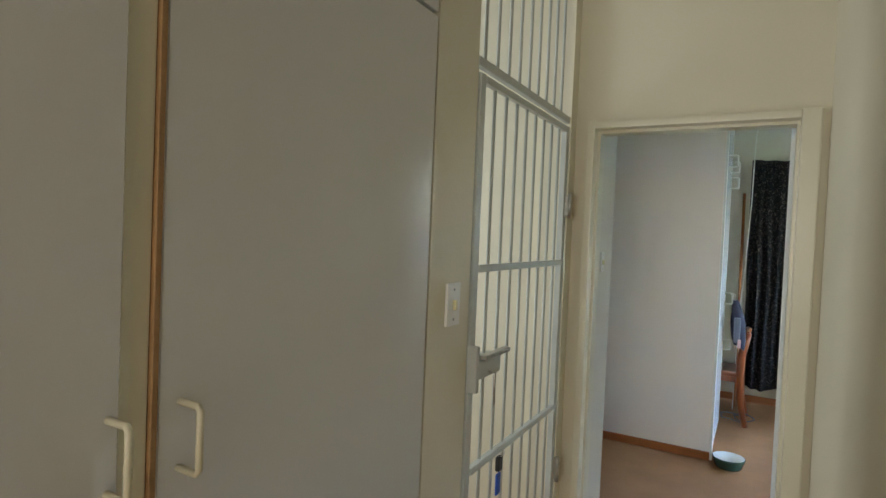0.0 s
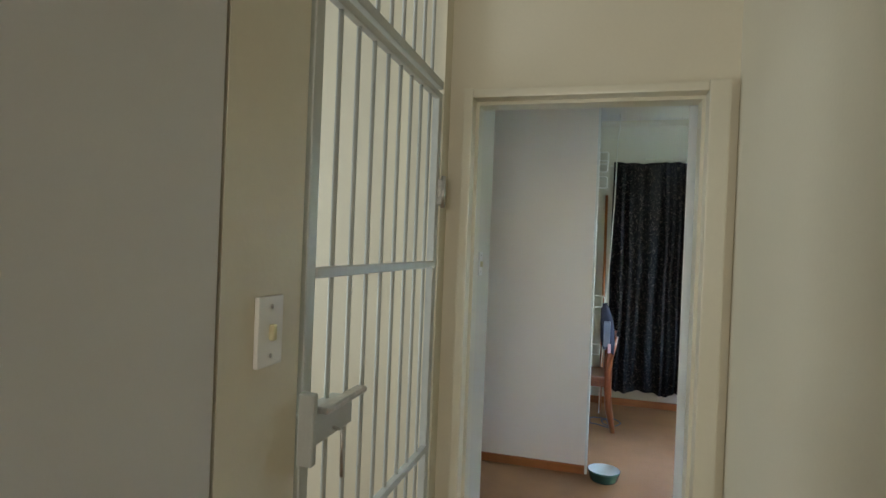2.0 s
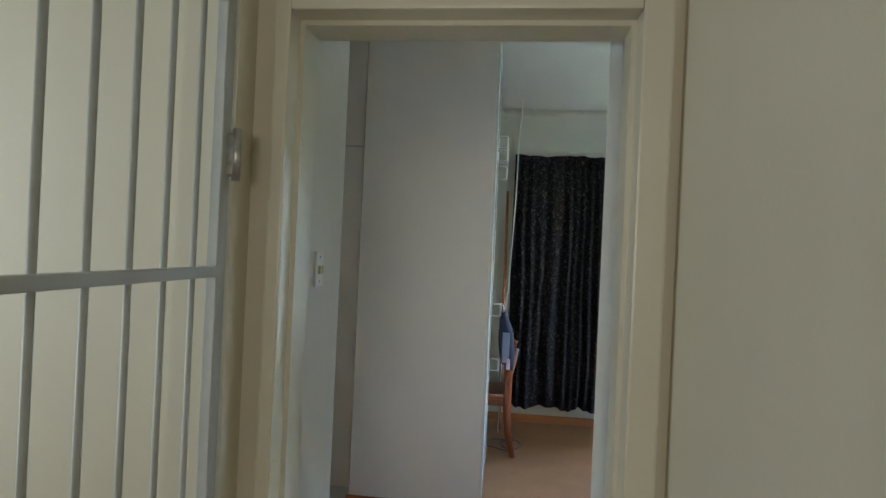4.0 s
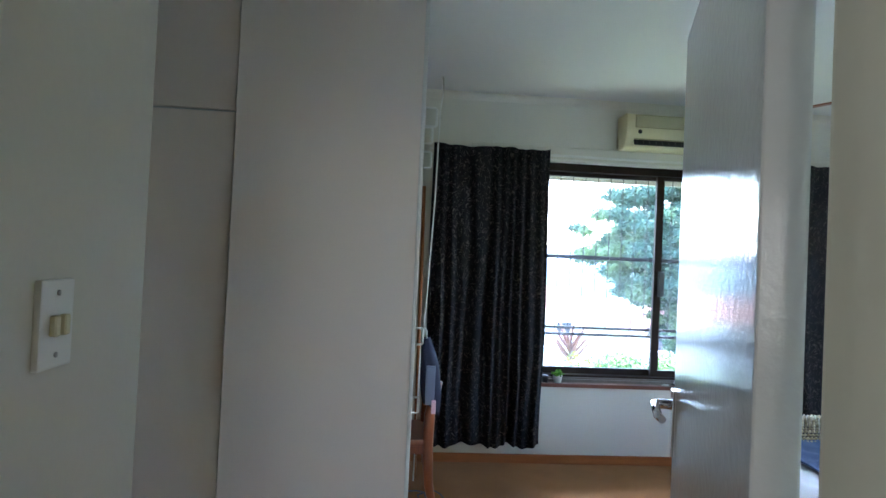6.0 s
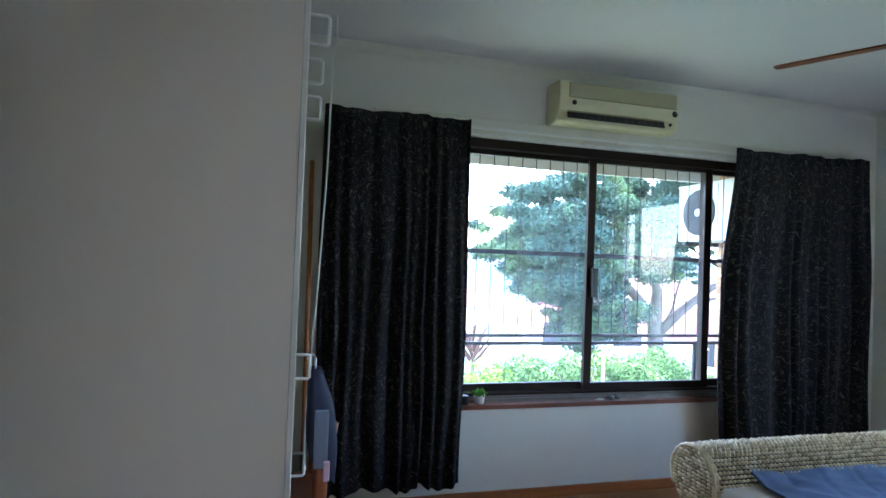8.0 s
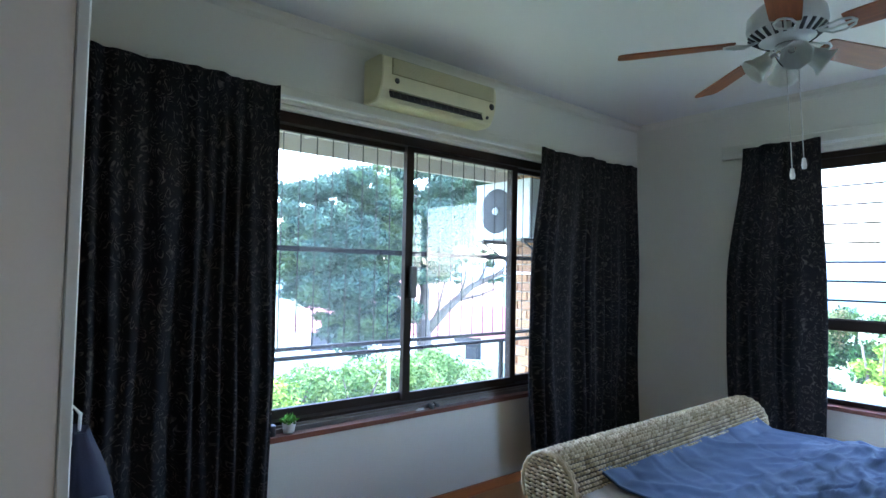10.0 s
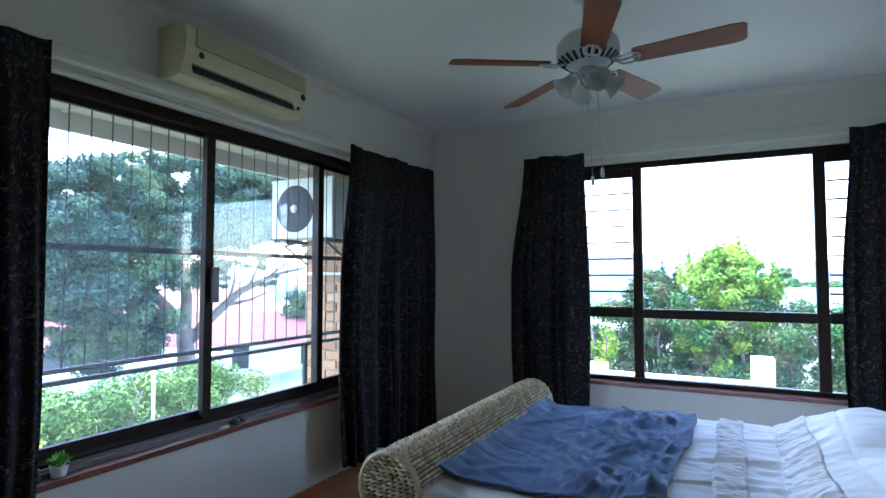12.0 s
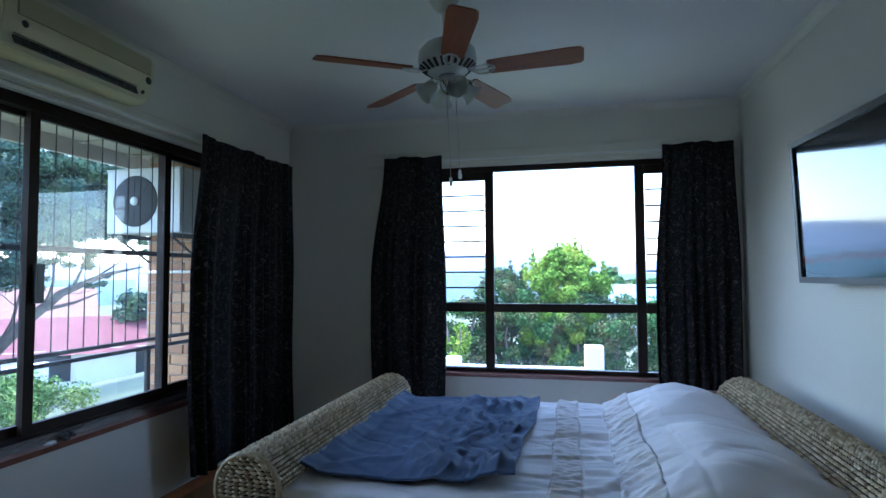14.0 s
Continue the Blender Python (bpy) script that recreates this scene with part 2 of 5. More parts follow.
M_GLASS = make_glass("veiled_window_glass", (0.95, 0.97, 0.97), body=0.011)
M_CLEAN = make_glass("clear_window_glass", (0.96, 0.98, 0.98), body=0.004)


def make_frosted():
    m, nt, b = material("milky_glass")
    b.inputs["Base Color"].default_value = (0.66, 0.68, 0.62, 1)
    b.inputs["Roughness"].default_value = 0.3
    b.inputs["Transmission Weight"].default_value = 0.45
    return m


M_MILKY = make_frosted()


def make_picture():
    m, nt, b = material("painted_reflection_print")
    v = coords(nt, (1, 1, 1))
    sep = nt.nodes.new("ShaderNodeSeparateXYZ")
    nt.links.new(v, sep.inputs[0])
    wob = noise_tex(nt, v, 3.0)
    ad = node(nt, "ShaderNodeMath")
    ad.operation = "MULTIPLY_ADD"
    ad.inputs[1].default_value = 0.05
    nt.links.new(wob, ad.inputs[0])
    nt.links.new(sep.outputs["Z"], ad.inputs[2])
    # bands paint the window's reflection: dark ground, red roof line, grey-blue sky, dark wall
    col = ramp(nt, ad.outputs[0], [(0.0, (0.03, 0.05, 0.07)), (0.12, (0.05, 0.08, 0.10)), (0.15, (0.14, 0.035, 0.04)), (0.18, (0.10, 0.12, 0.16)), (0.55, (0.13, 0.15, 0.20)), (0.62, (0.02, 0.02, 0.03))])
    nt.links.new(col, b.inputs["Base Color"])
    b.inputs["Roughness"].default_value = 0.07
    b.inputs["Coat Weight"].default_value = 0.35
    b.inputs["Coat Roughness"].default_value = 0.03
    return m


M_PICTURE = make_picture()

# ---- building helpers ----
def bm_box(x0, x1, y0, y1, z0, z1, bevel=0.0, seg=1, bm=None):
    """A box, bevelled if asked, added to bm or to a new bmesh."""
    t = bmesh.new()
    bmesh.ops.create_cube(t, size=1.0, matrix=Matrix.Translation(((x0 + x1) / 2, (y0 + y1) / 2, (z0 + z1) / 2)) @ Matrix.Diagonal((x1 - x0, y1 - y0, z1 - z0, 1)))
    if bevel:
        bmesh.ops.bevel(t, geom=t.edges[:], offset=bevel, segments=seg, affect="EDGES", profile=0.7)
    return merged(t, bm)


def merged(t, bm):
    if bm is None:
        return t
    me = bpy.data.meshes.new("tmp")
    t.to_mesh(me)
    t.free()
    bm.from_mesh(me)
    bpy.data.meshes.remove(me)
    return bm


def bm_lathe(profile, centre=(0, 0, 0), seg=24, bm=None, axis=None):
    """A turned body from (radius, height) pairs."""
    t = bmesh.new()
    rings = []
    for r, h in profile:
        if r < 1e-5:
            rings.append([t.verts.new((0, 0, h))])
        else:
            rings.append([t.verts.new((r * math.cos(2 * math.pi * i / seg), r * math.sin(2 * math.pi * i / seg), h)) for i in range(seg)])
    for a, b in zip(rings, rings[1:]):
        for i in range(seg):
            j = (i + 1) % seg
            if len(a) == 1:
                t.faces.new((a[0], b[i], b[j]))
            elif len(b) == 1:
                t.faces.new((a[i], b[0], a[j]))
            else:
                t.faces.new((a[i], b[i], b[j], a[j]))
    for f in t.faces:
        f.smooth = True
    bmesh.ops.recalc_face_normals(t, faces=t.faces[:])
    if axis is not None:
        t.transform(Vector((0, 0, 1)).rotation_difference(Vector(axis)).to_matrix().to_4x4())
    t.transform(Matrix.Translation(centre))
    return merged(t, bm)


def bm_tube(points, radius, seg=8, bm=None, closed=False):
    """A round bar along points; radius may be a list."""
    t = bmesh.new()
    pts = [Vector(p) for p in points]
    n = len(pts)
    radii = radius if isinstance(radius, (list, tuple)) else [radius] * n
    rings, side = [], None
    for i, p in enumerate(pts):
        a, b = pts[max(i - 1, 0)], pts[min(i + 1, n - 1)]
        d = (b - a).normalized()
        if side is None:
            side = d.orthogonal().normalized()
        side = (side - d * side.dot(d)).normalized()
        up = d.cross(side)
        rings.append([t.verts.new(p + radii[i] * (math.cos(2 * math.pi * k / seg) * side + math.sin(2 * math.pi * k / seg) * up)) for k in range(seg)])
    for a, b in zip(rings, rings[1:]):
        for k in range(seg):
            f = t.faces.new((a[k], a[(k + 1) % seg], b[(k + 1) % seg], b[k]))
            f.smooth = True
    t.faces.new(rings[0][::-1])
    t.faces.new(rings[-1])
    bmesh.ops.recalc_face_normals(t, faces=t.faces[:])
    return merged(t, bm)


def mesh_of(name, bm, mat, smooth=False):
    me = bpy.data.meshes.new(name)
    if smooth:
        for f in bm.faces:
            f.smooth = True
    bm.to_mesh(me)
    bm.free()
    me.materials.append(mat)
    return me


def thing(name, label, category, at=(0, 0, 0), turn=0, group="", bm=None, mat=None, kind="", smooth=False):
    """A top-level thing: an Empty at its base, or one mesh."""
    ob = new(name, mesh_of(name, bm, mat, smooth) if bm is not None else None)
    ob.matrix_world = pose(*at, 0, 0, turn)
    return tagged(ob, label, category, group, kind)


def part(name, bm, mat, parent, label="", smooth=False):
    ob = new(name, mesh_of(name, bm, mat, smooth))
    ob.parent = parent
    return tagged(ob, label)


def structure(name, bm, mat, label, category, smooth=False):
    return tagged(new(name, mesh_of(name, bm, mat, smooth)), label, category, kind="structure")


def boxes(*list_of):
    bm = bmesh.new()
    for b in list_of:
        bm_box(*b, bm=bm)
    return bm


# ---- structure ----
TOP = 2.85
structure("floor", boxes((-2.6, 4.45, -2.5, 6.77, -0.2, 0.0)), M_CARPET, "worn tan carpet through passage and bedroom", "floor")
structure("ceiling", boxes((-2.9, 4.68, -2.7, 7.0, TOP, TOP + 0.2)), M_CEIL, "smooth white painted ceiling", "ceiling")
structure("wall_passage_right", boxes((0.40, 0.53, -2.5, 2.80, 0, TOP)), M_WALL, "plain cream painted passage wall", "wall")
structure("wall_passage_end", boxes((-2.6, 0.53, -2.63, -2.5, 0, TOP)), M_WALL, "plain cream painted end wall", "wall")
# the wall with the bedroom door
south = structure("wall_south", boxes((-2.6, -0.49, 2.80, 2.95, 0, TOP), (0.372, 4.45, 2.80, 2.90, 0, TOP), (-0.49, 0.372, 2.80, 2.95, 2.085, TOP)), M_WALL, "cream painted wall round the bedroom door", "wall")
south.data.materials.append(M_ROOMWALL)
for poly in south.data.polygons:
    if poly.normal.y > 0.5:
        poly.material_index = 1
structure("wall_west", boxes((-2.73, -2.6, -2.63, 7.0, 0, TOP)), M_ROOMWALL, "plain cream painted wall", "wall")
structure("wall_nib", boxes((-0.67, -0.55, 1.565, 1.80, 0, TOP)), M_WALL, "cream painted wall nib beside the cupboard", "wall")
structure("wall_stair_hall", boxes((-2.6, -0.67, 0.6, 0.7, 0, TOP)), M_ROOMWALL, "plain cream wall behind the cupboard", "wall")
structure("wall_gate_return", boxes((-0.67, -0.545, 2.715, 2.80, 0, TOP)), M_WALL, "cream painted wall return beside the gate", "wall")
structure("wall_lobby", boxes((-0.60, -0.475, 2.95, 3.30, 0, TOP)), M_ROOMWALL, "cream painted nib wall inside the door", "wall")
# north wall with its window opening
NX0, NX1, NZ0, NZ1 = 0.55, 3.60, 0.63, 2.38
structure("wall_north", boxes((-2.6, NX0, 6.77, 7.0, 0, TOP), (NX1, 4.68, 6.77, 7.0, 0, TOP), (NX0, NX1, 6.77, 7.0, 0, NZ0 - 0.03), (NX0, NX1, 6.77, 7.0, NZ1, TOP)), M_ROOMWALL, "cream painted wall below and round the sliding window", "wall")
EY0, EY1, EZ0, EZ1 = 3.21, 5.574, 0.632, 2.405
structure("wall_east", boxes((4.45, 4.68, 2.80, EY0, 0, TOP), (4.45, 4.68, EY1, 6.77, 0, TOP), (4.45, 4.68, EY0, EY1, 0, EZ0 - 0.03), (4.45, 4.68, EY0, EY1, EZ1, TOP)), M_ROOMWALL, "cream painted wall round the louvred window", "wall")


def cove(name, p, q, inward):
    """A small plaster cove between two points under the ceiling."""
    bm = bmesh.new()
    p, q, d = Vector(p), Vector(q), Vector(inward)
    prof = [(0.0, 0.0), (0.0, -0.05), (0.003, -0.05), (0.012, -0.030), (0.028, -0.013), (0.048, -0.003), (0.05, 0.0)]
    a = [bm.verts.new(p + d * i + Vector((0, 0, h))) for i, h in prof]
    b = [bm.verts.new(q + d * i + Vector((0, 0, h))) for i, h in prof]
    for i in range(len(prof)):
        j = (i + 1) % len(prof)
        bm.faces.new((a[i], a[j], b[j], b[i]))
    bm.faces.new(a), bm.faces.new(b[::-1])
    bmesh.ops.recalc_face_normals(bm, faces=bm.faces[:])
    return structure(name, bm, M_ROOMWALL, "plain cream plaster cornice", "cornice")


cove("trim_north", (-0.03, 6.768, TOP - 0.002), (4.448, 6.768, TOP - 0.002), (0, -1, 0))
cove("trim_east", (4.448, 2.902, TOP - 0.002), (4.448, 6.698, TOP - 0.002), (-1, 0, 0))
cove("trim_south", (0.3, 2.902, TOP - 0.002), (4.378, 2.902, TOP - 0.002), (0, 1, 0))
SK = 0.07
structure("baseboard_north", bm_box(-0.8, 4.43, 6.752, 6.77, 0, SK, 0.004), M_SKIRT, "orange-brown wooden skirting under the window", "skirting")
structure("baseboard_east", bm_box(4.432, 4.45, 2.92, 6.752, 0, SK, 0.004), M_SKIRT, "orange-brown wooden skirting", "skirting")
structure("baseboard_south", bm_box(0.40, 4.43, 2.90, 2.918, 0, SK, 0.004), M_SKIRT, "orange-brown wooden skirting", "skirting")
structure("baseboard_wardrobe", bm_box(-0.83, -0.045, 4.812, 4.83, 0, 0.06, 0.004), M_SKIRT, "orange-brown wooden skirting along the wardrobe side", "skirting")
# raised plaster bands over the windows
structure("trim_window_north", bm_box(0.4, 3.9, 6.745, 6.77, 2.40, 2.47, 0.006), M_ROOMWALL, "cream plaster band over the window", "trim")
structure("trim_window_east", bm_box(4.425, 4.45, 2.92, 6.0, 2.43, 2.545, 0.006), M_ROOMWALL, "cream plaster band over the window", "trim")

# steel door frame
# near-black body of the woven boards: shade between strands is put into its colour
M_CORE = plain("gap_shade_core", (0.025, 0.017, 0.011), 0.9, vary=0.3)
frame_ob = thing("door_frame", "cream gloss painted steel door frame", "door frame", kind="structure")
for name, b in (("jamb", (-0.49, -0.455, 2.768, 2.962)), ("jamb", (0.308, 0.372, 2.768, 2.962))):
    part(name, bm_box(*b, 0, 2.09, 0.006, 2), M_TRIM, frame_ob)
part("lintel", bm_box(-0.455, 0.308, 2.768, 2.962, 2.055, 2.085, 0.006, 2), M_TRIM, frame_ob)
part("door_stop", boxes((-0.455, -0.443, 2.83, 2.91, 0, 2.043), (0.297, 0.308, 2.83, 2.91, 0, 2.043), (-0.455, 0.308, 2.83, 2.91, 2.043, 2.055)), M_TRIM, frame_ob)
part("hinge", bm_lathe([(0, -0.04), (0.005, -0.04), (0.005, 0.04), (0, 0.04)], (0.350, 2.985, 1.75), 10), M_STEEL, frame_ob)
part("hinge", bm_lathe([(0, -0.04), (0.005, -0.04), (0.005, 0.04), (0, 0.04)], (0.350, 2.985, 0.3), 10), M_STEEL, frame_ob)

# open bedroom door: leaf along its own +x from the hinge
door = thing("door_1", "white gloss painted bedroom door standing wide open", "door", (0.308, 3.022, 0), 68.7, kind="structure")
part("leaf", bm_box(0.0, 0.79, -0.024, 0.024, 0.012, 2.12, 0.003, 2), M_LEAF, door)
for s in (1, -1):
    plate = part("lock_plate", bm_box(0.74, 0.782, 0.024 if s > 0 else -0.032, 0.032 if s > 0 else -0.024, 1.115, 1.268, 0.002, 2), M_CHROME, door, "chrome lock plate")
    lever = bm_tube([(0.762, s * 0.025, 1.232), (0.762, s * 0.062, 1.232), (0.753, s * 0.070, 1.232), (0.67, s * 0.068, 1.226), (0.65, s * 0.060, 1.222)], [0.012, 0.011, 0.011, 0.010, 0.009], 10)
    part("lever", lever, M_CHROME, plate)


def switch(name, at, turn, toggles, label, size=1.0):
    """A wall switch plate in the plane y = 0 of its own, facing -y."""
    ob = thing(name, label, "light switch", at, turn)
    ob.scale = (size, size, size)
    pl = part("plate", bm_box(-0.037, 0.037, -0.009, 0, -0.06, 0.06, 0.003, 2), M_WHITE, ob)
    for i in range(toggles):
        x = (i - (toggles - 1) / 2) * 0.022
        part("toggle", bm_box(x - 0.006, x + 0.006, -0.018, -0.008, -0.016, 0.012, 0.002), M_IVORY, pl, "small ivory rocker")
    for z in (-0.042, 0.042):
        part("screw", bm_lathe([(0, 0), (0.004, 0), (0.004, 0.0015), (0, 0.002)], (0, -0.009, z), 8, axis=(0, -1, 0)), M_STEEL, pl)
    return ob


switch("light_switch", (-0.55, 1.69, 1.375), 90, 1, "white single light switch on the cream nib")
switch("light_switch", (-0.475, 3.085, 1.465), 90, 2, "white double light switch inside the bedroom door", 0.8)


# passage cupboards, facing east
def d_handle(parent, x, y, z, h, out, mat=M_WHITE, axis=(1, 0, 0)):
    ax = Vector(axis)
    o = Vector((x, y, z))
    up = Vector((0, 0, 1))
    pts = [o, o + ax * (out - 0.006), o + ax * out + up * 0.006, o + ax * out + up * (h - 0.006), o + ax * (out - 0.006) + up * h, o + up * h]
    return part("handle", bm_tube(pts, 0.0055, 8), mat, parent, "white plastic bow handle")


cup = thing("passage_cupboard", "tall white melamine built-in cupboard with bow handles", "cupboard", (-0.55, 0, 0))
part("carcass", boxes((-0.55, -0.02, -1.3, 1.562, 0, TOP - 0.002)), M_LAMINATE, cup)
for y0, y1, hy in ((-0.95, -0.10, -0.2), (-0.095, 0.757, 0.742), (0.814, 1.558, 0.848)):
    d = part("door", bm_box(-0.02, 0.0, y0, y1, 0.08, 2.125, 0.002), M_LAMINATE, cup)
    d_handle(d, 0.0, hy, 1.205, 0.10, 0.048, M_HANDLE)
    part("door", bm_box(-0.02, 0.0, y0, y1, 2.135, 2.80, 0.002), M_LAMINATE, cup)
part("post", bm_box(-0.019, -0.006, 0.759, 0.801, 0.08, 2.80, 0.001), M_TRIM, cup, "cream painted post between the doors")
part("edge_strip", bm_box(-0.019, 0.002, 0.802, 0.812, 0.08, 2.80, 0.001), M_EDGE, cup, "bare brown edge strip between the doors")

# security gate closing the opening in the passage wall
gate = thing("security_gate", "grey-white barred steel security gate, locked shut", "security gate", (-0.56, 0, 0))
for y in (1.835, 2.688):
    part("stile", bm_box(-0.012, 0.012, y - 0.018, y + 0.018, 0.02, 2.055, 0.002), M_BARS, gate)
for z in (0.03, 0.84, 1.468, 2.04):
    part("rail", bm_box(-0.006, 0.016, 1.853, 2.670, z - 0.011, z + 0.011, 0.002), M_BARS, gate)
for i in range(8):
    part("bar", bm_tube([(0, 1.944 + 0.0936 * i, 0.04), (0, 1.944 + 0.0936 * i, 2.035)], 0.0062, 8), M_BARS, gate)
for z in (0.56, 1.715):
    h = part("hinge", bm_box(0.0, 0.03, 2.690, 2.722, z - 0.045, z + 0.045, 0.003), M_STEEL, gate, "worn steel hinge")
    part("pin", bm_lathe([(0, -0.055), (0.009, -0.055), (0.009, 0.055), (0, 0.055)], (0.03, 2.697, z), 10), M_STEEL, h)
lock = part("lock_box", bm_box(-0.01, 0.04, 1.81, 1.99, 1.135, 1.195, 0.004, 2), M_BARS, gate, "worn slam-bolt lock case")
part("bolt_handle", bm_box(0.035, 0.062, 1.83, 2.02, 1.196, 1.21, 0.003), M_STEEL, lock)
part("keeper", bm_box(0.012, 0.045, 1.802, 1.822, 1.10, 1.24, 0.003), M_BARS, lock)
part("key", bm_tube([(0.035, 1.90, 1.15), (0.06, 1.90, 1.145), (0.062, 1.90, 1.05)], 0.004, 6), M_STEEL, lock)
transom = thing("gate_transom", "fixed barred steel panel above the security gate", "security bars", (-0.56, 0, 0))
for z in (2.085, 2.82):
    part("rail", bm_box(-0.01, 0.012, 1.802, 2.713, z - 0.014, z + 0.014, 0.002), M_BARS, transom)
for i in range(9):
    part("bar", bm_tube([(0, 1.86 + 0.0936 * i, 2.09), (0, 1.86 + 0.0936 * i, 2.81)], 0.0062, 8), M_BARS, transom)
keys = thing("key_bunch", "keys with a blue plastic tag hung on the gate rail", "keys", (-0.535, 2.05, 0.835))
part("ring", bm_tube([(0.018 * math.cos(a / 8 * math.pi), 0.0, 0.012 + 0.018 * math.sin(a / 8 * math.pi)) for a in range(17)], 0.0015, 6), M_STEEL, keys)
part("padlock", bm_box(-0.008, 0.008, -0.014, 0.014, -0.055, -0.005, 0.003), M_DARK, keys)
part("tag", bm_box(-0.004, 0.004, -0.018, 0.014, -0.135, -0.062, 0.006, 2), M_BLUE, keys, "bright blue tag")

# wardrobe with its plain side towards the door, doors facing east
wd = thing("wardrobe", "tall built-in wardrobe with a plain pinkish side panel", "wardrobe", (0, 0, 0))
part("side_panel", bm_box(-0.815, -0.045, 4.83, 4.85, 0, TOP - 0.002, 0.001), M_PANEL, wd)
part("carcass", boxes((-0.815, -0.05, 4.851, 5.62, 0, TOP - 0.002)), M_LAMINATE, wd)
part("edge_strip", bm_box(-0.044, -0.028, 4.828, 4.85, 0.0, TOP - 0.004, 0.002), M_WHITE, wd, "white edge strip")
for z0, z1 in ((0.08, 2.13), (2.14, 2.83)):
    for y0, y1 in ((4.854, 5.235), (5.239, 5.62)):
        part("door", bm_box(-0.048, -0.03, y0, y1, z0, z1, 0.002), M_LAMINATE, wd)
for y, z in ((5.0, 2.155), (5.38, 2.155), (5.40, 2.03), (5.40, 1.10), (5.55, 0.70)):
    d_handle(wd, -0.03, y, z, 0.085, 0.06)
cb = thing("lobby_cupboard", "tall pale built-in cupboard beside the wardrobe", "cupboard", (0, 0, 0))
part("carcass", boxes((-2.598, -0.822, 4.875, 5.42, 0, TOP - 0.002)), M_LAMINATE, cb)
for i in range(3):
    x1 = -0.825 - i * 0.58
    part("door", bm_box(x1 - 0.575, x1, 4.855, 4.874, 0.09, 2.13, 0.002), M_PANEL, cb)
    u = part("door", bm_box(x1 - 0.575, x1, 4.855, 4.874, 2.14, 2.83, 0.002), M_PANEL, cb)
    d_handle(u, x1 - 0.53, 4.855, 2.20, 0.10, 0.035, axis=(0, -1, 0))
part("plinth", bm_box(-2.598, -0.82, 4.87, 4.875, 0.0, 0.088), M_LAMINATE, cb)

# ---- north sliding window ----
w1 = thing("window_1", "dark bronze aluminium sliding window with clear panes", "window", kind="structure")
part("window_frame", boxes((NX0, NX1, 6.83, 6.93, NZ1 - 0.08, NZ1), (NX0, NX1, 6.83, 6.93, NZ0, NZ0 + 0.05), (NX0, NX0 + 0.05, 6.83, 6.93, NZ0 + 0.05, NZ1 - 0.08), (NX1 - 0.05, NX1, 6.83, 6.93, NZ0 + 0.05, NZ1 - 0.08)), M_BRONZE, w1)


def sash(parent, x0, x1, y, stile, z0, z1):
    s = part("sash", boxes((x0, x0 + stile, y, y + 0.03, z0, z1), (x1 - stile, x1, y, y + 0.03, z0, z1), (x0 + stile, x1 - stile, y, y + 0.03, z0, z0 + 0.05), (x0 + stile, x1 - stile, y, y + 0.03, z1 - 0.03, z1)), M_BRONZE, parent)
    g = part("pane", bm_box(x0 + stile, x1 - stile, y + 0.012, y + 0.017, z0 + 0.05, z1 - 0.03), M_GLASS, s)
    g.visible_shadow = False
    return s


SZ0, SZ1 = NZ0 + 0.052, NZ1 - 0.082
sash(w1, NX0 + 0.052, 2.015, 6.885, 0.055, SZ0, SZ1)
s2 = sash(w1, 1.935, 2.955, 6.845, 0.055, SZ0, SZ1)
sash(w1, 2.915, NX1 - 0.052, 6.885, 0.035, SZ0, SZ1)
part("latch", bm_box(1.965, 2.01, 6.815, 6.846, 1.33, 1.53, 0.006, 2), M_DARK, s2, "black plastic pull latch")
part("window_sill", boxes((NX0 - 0.06, NX1 + 0.06, 6.735, 6.769, NZ0 - 0.03, NZ0 - 0.002), (NX0, NX1, 6.769, 6.99, NZ0 - 0.03, NZ0 - 0.002)), M_SILL, w1, "dark red-brown polished wooden sill")
part("sill_track", boxes((NX0, NX1, 6.795, 6.829, NZ0 - 0.001, NZ0 + 0.022), (NX0, NX1, 6.812, 6.829, NZ0 + 0.022, NZ0 + 0.034)), M_TRACK, w1, "weathered grey aluminium track")
part("head_strip", bm_box(NX0, NX1, 6.775, 6.828, NZ1 - 0.022, NZ1 - 0.002, 0.002), M_WHITE, w1, "white curtain rail strip")

grille = thing("burglar_bars", "thin dark burglar bars outside the sliding window", "burglar bars", (0, 7.06, 0))
for z, h in ((1.62, 0.016), (1.03, 0.012), (0.975, 0.012), (2.40, 0.014), (0.64, 0.012)):
    part("rail", bm_box(NX0 - 0.1, NX1 + 0.05, -0.012, 0.012, z - h, z + h, 0.002), M_GRILLE, grille)
for x in (NX0 - 0.09, 3.02, NX1 + 0.04):
    part("post", bm_box(x - 0.018, x + 0.018, -0.011, 0.011, 0.65, 0.965, 0.002), M_GRILLE, grille)
    part("bracket", bm_box(x - 0.012, x + 0.012, -0.065, -0.01, 0.63, 0.66, 0.002), M_GRILLE, grille)
x = NX0
while x < NX1:
    part("bar", bm_tube([(x, 0, 1.04), (x, 0, 2.39)], 0.0038, 6), M_GRILLE, grille)
    x += 0.108

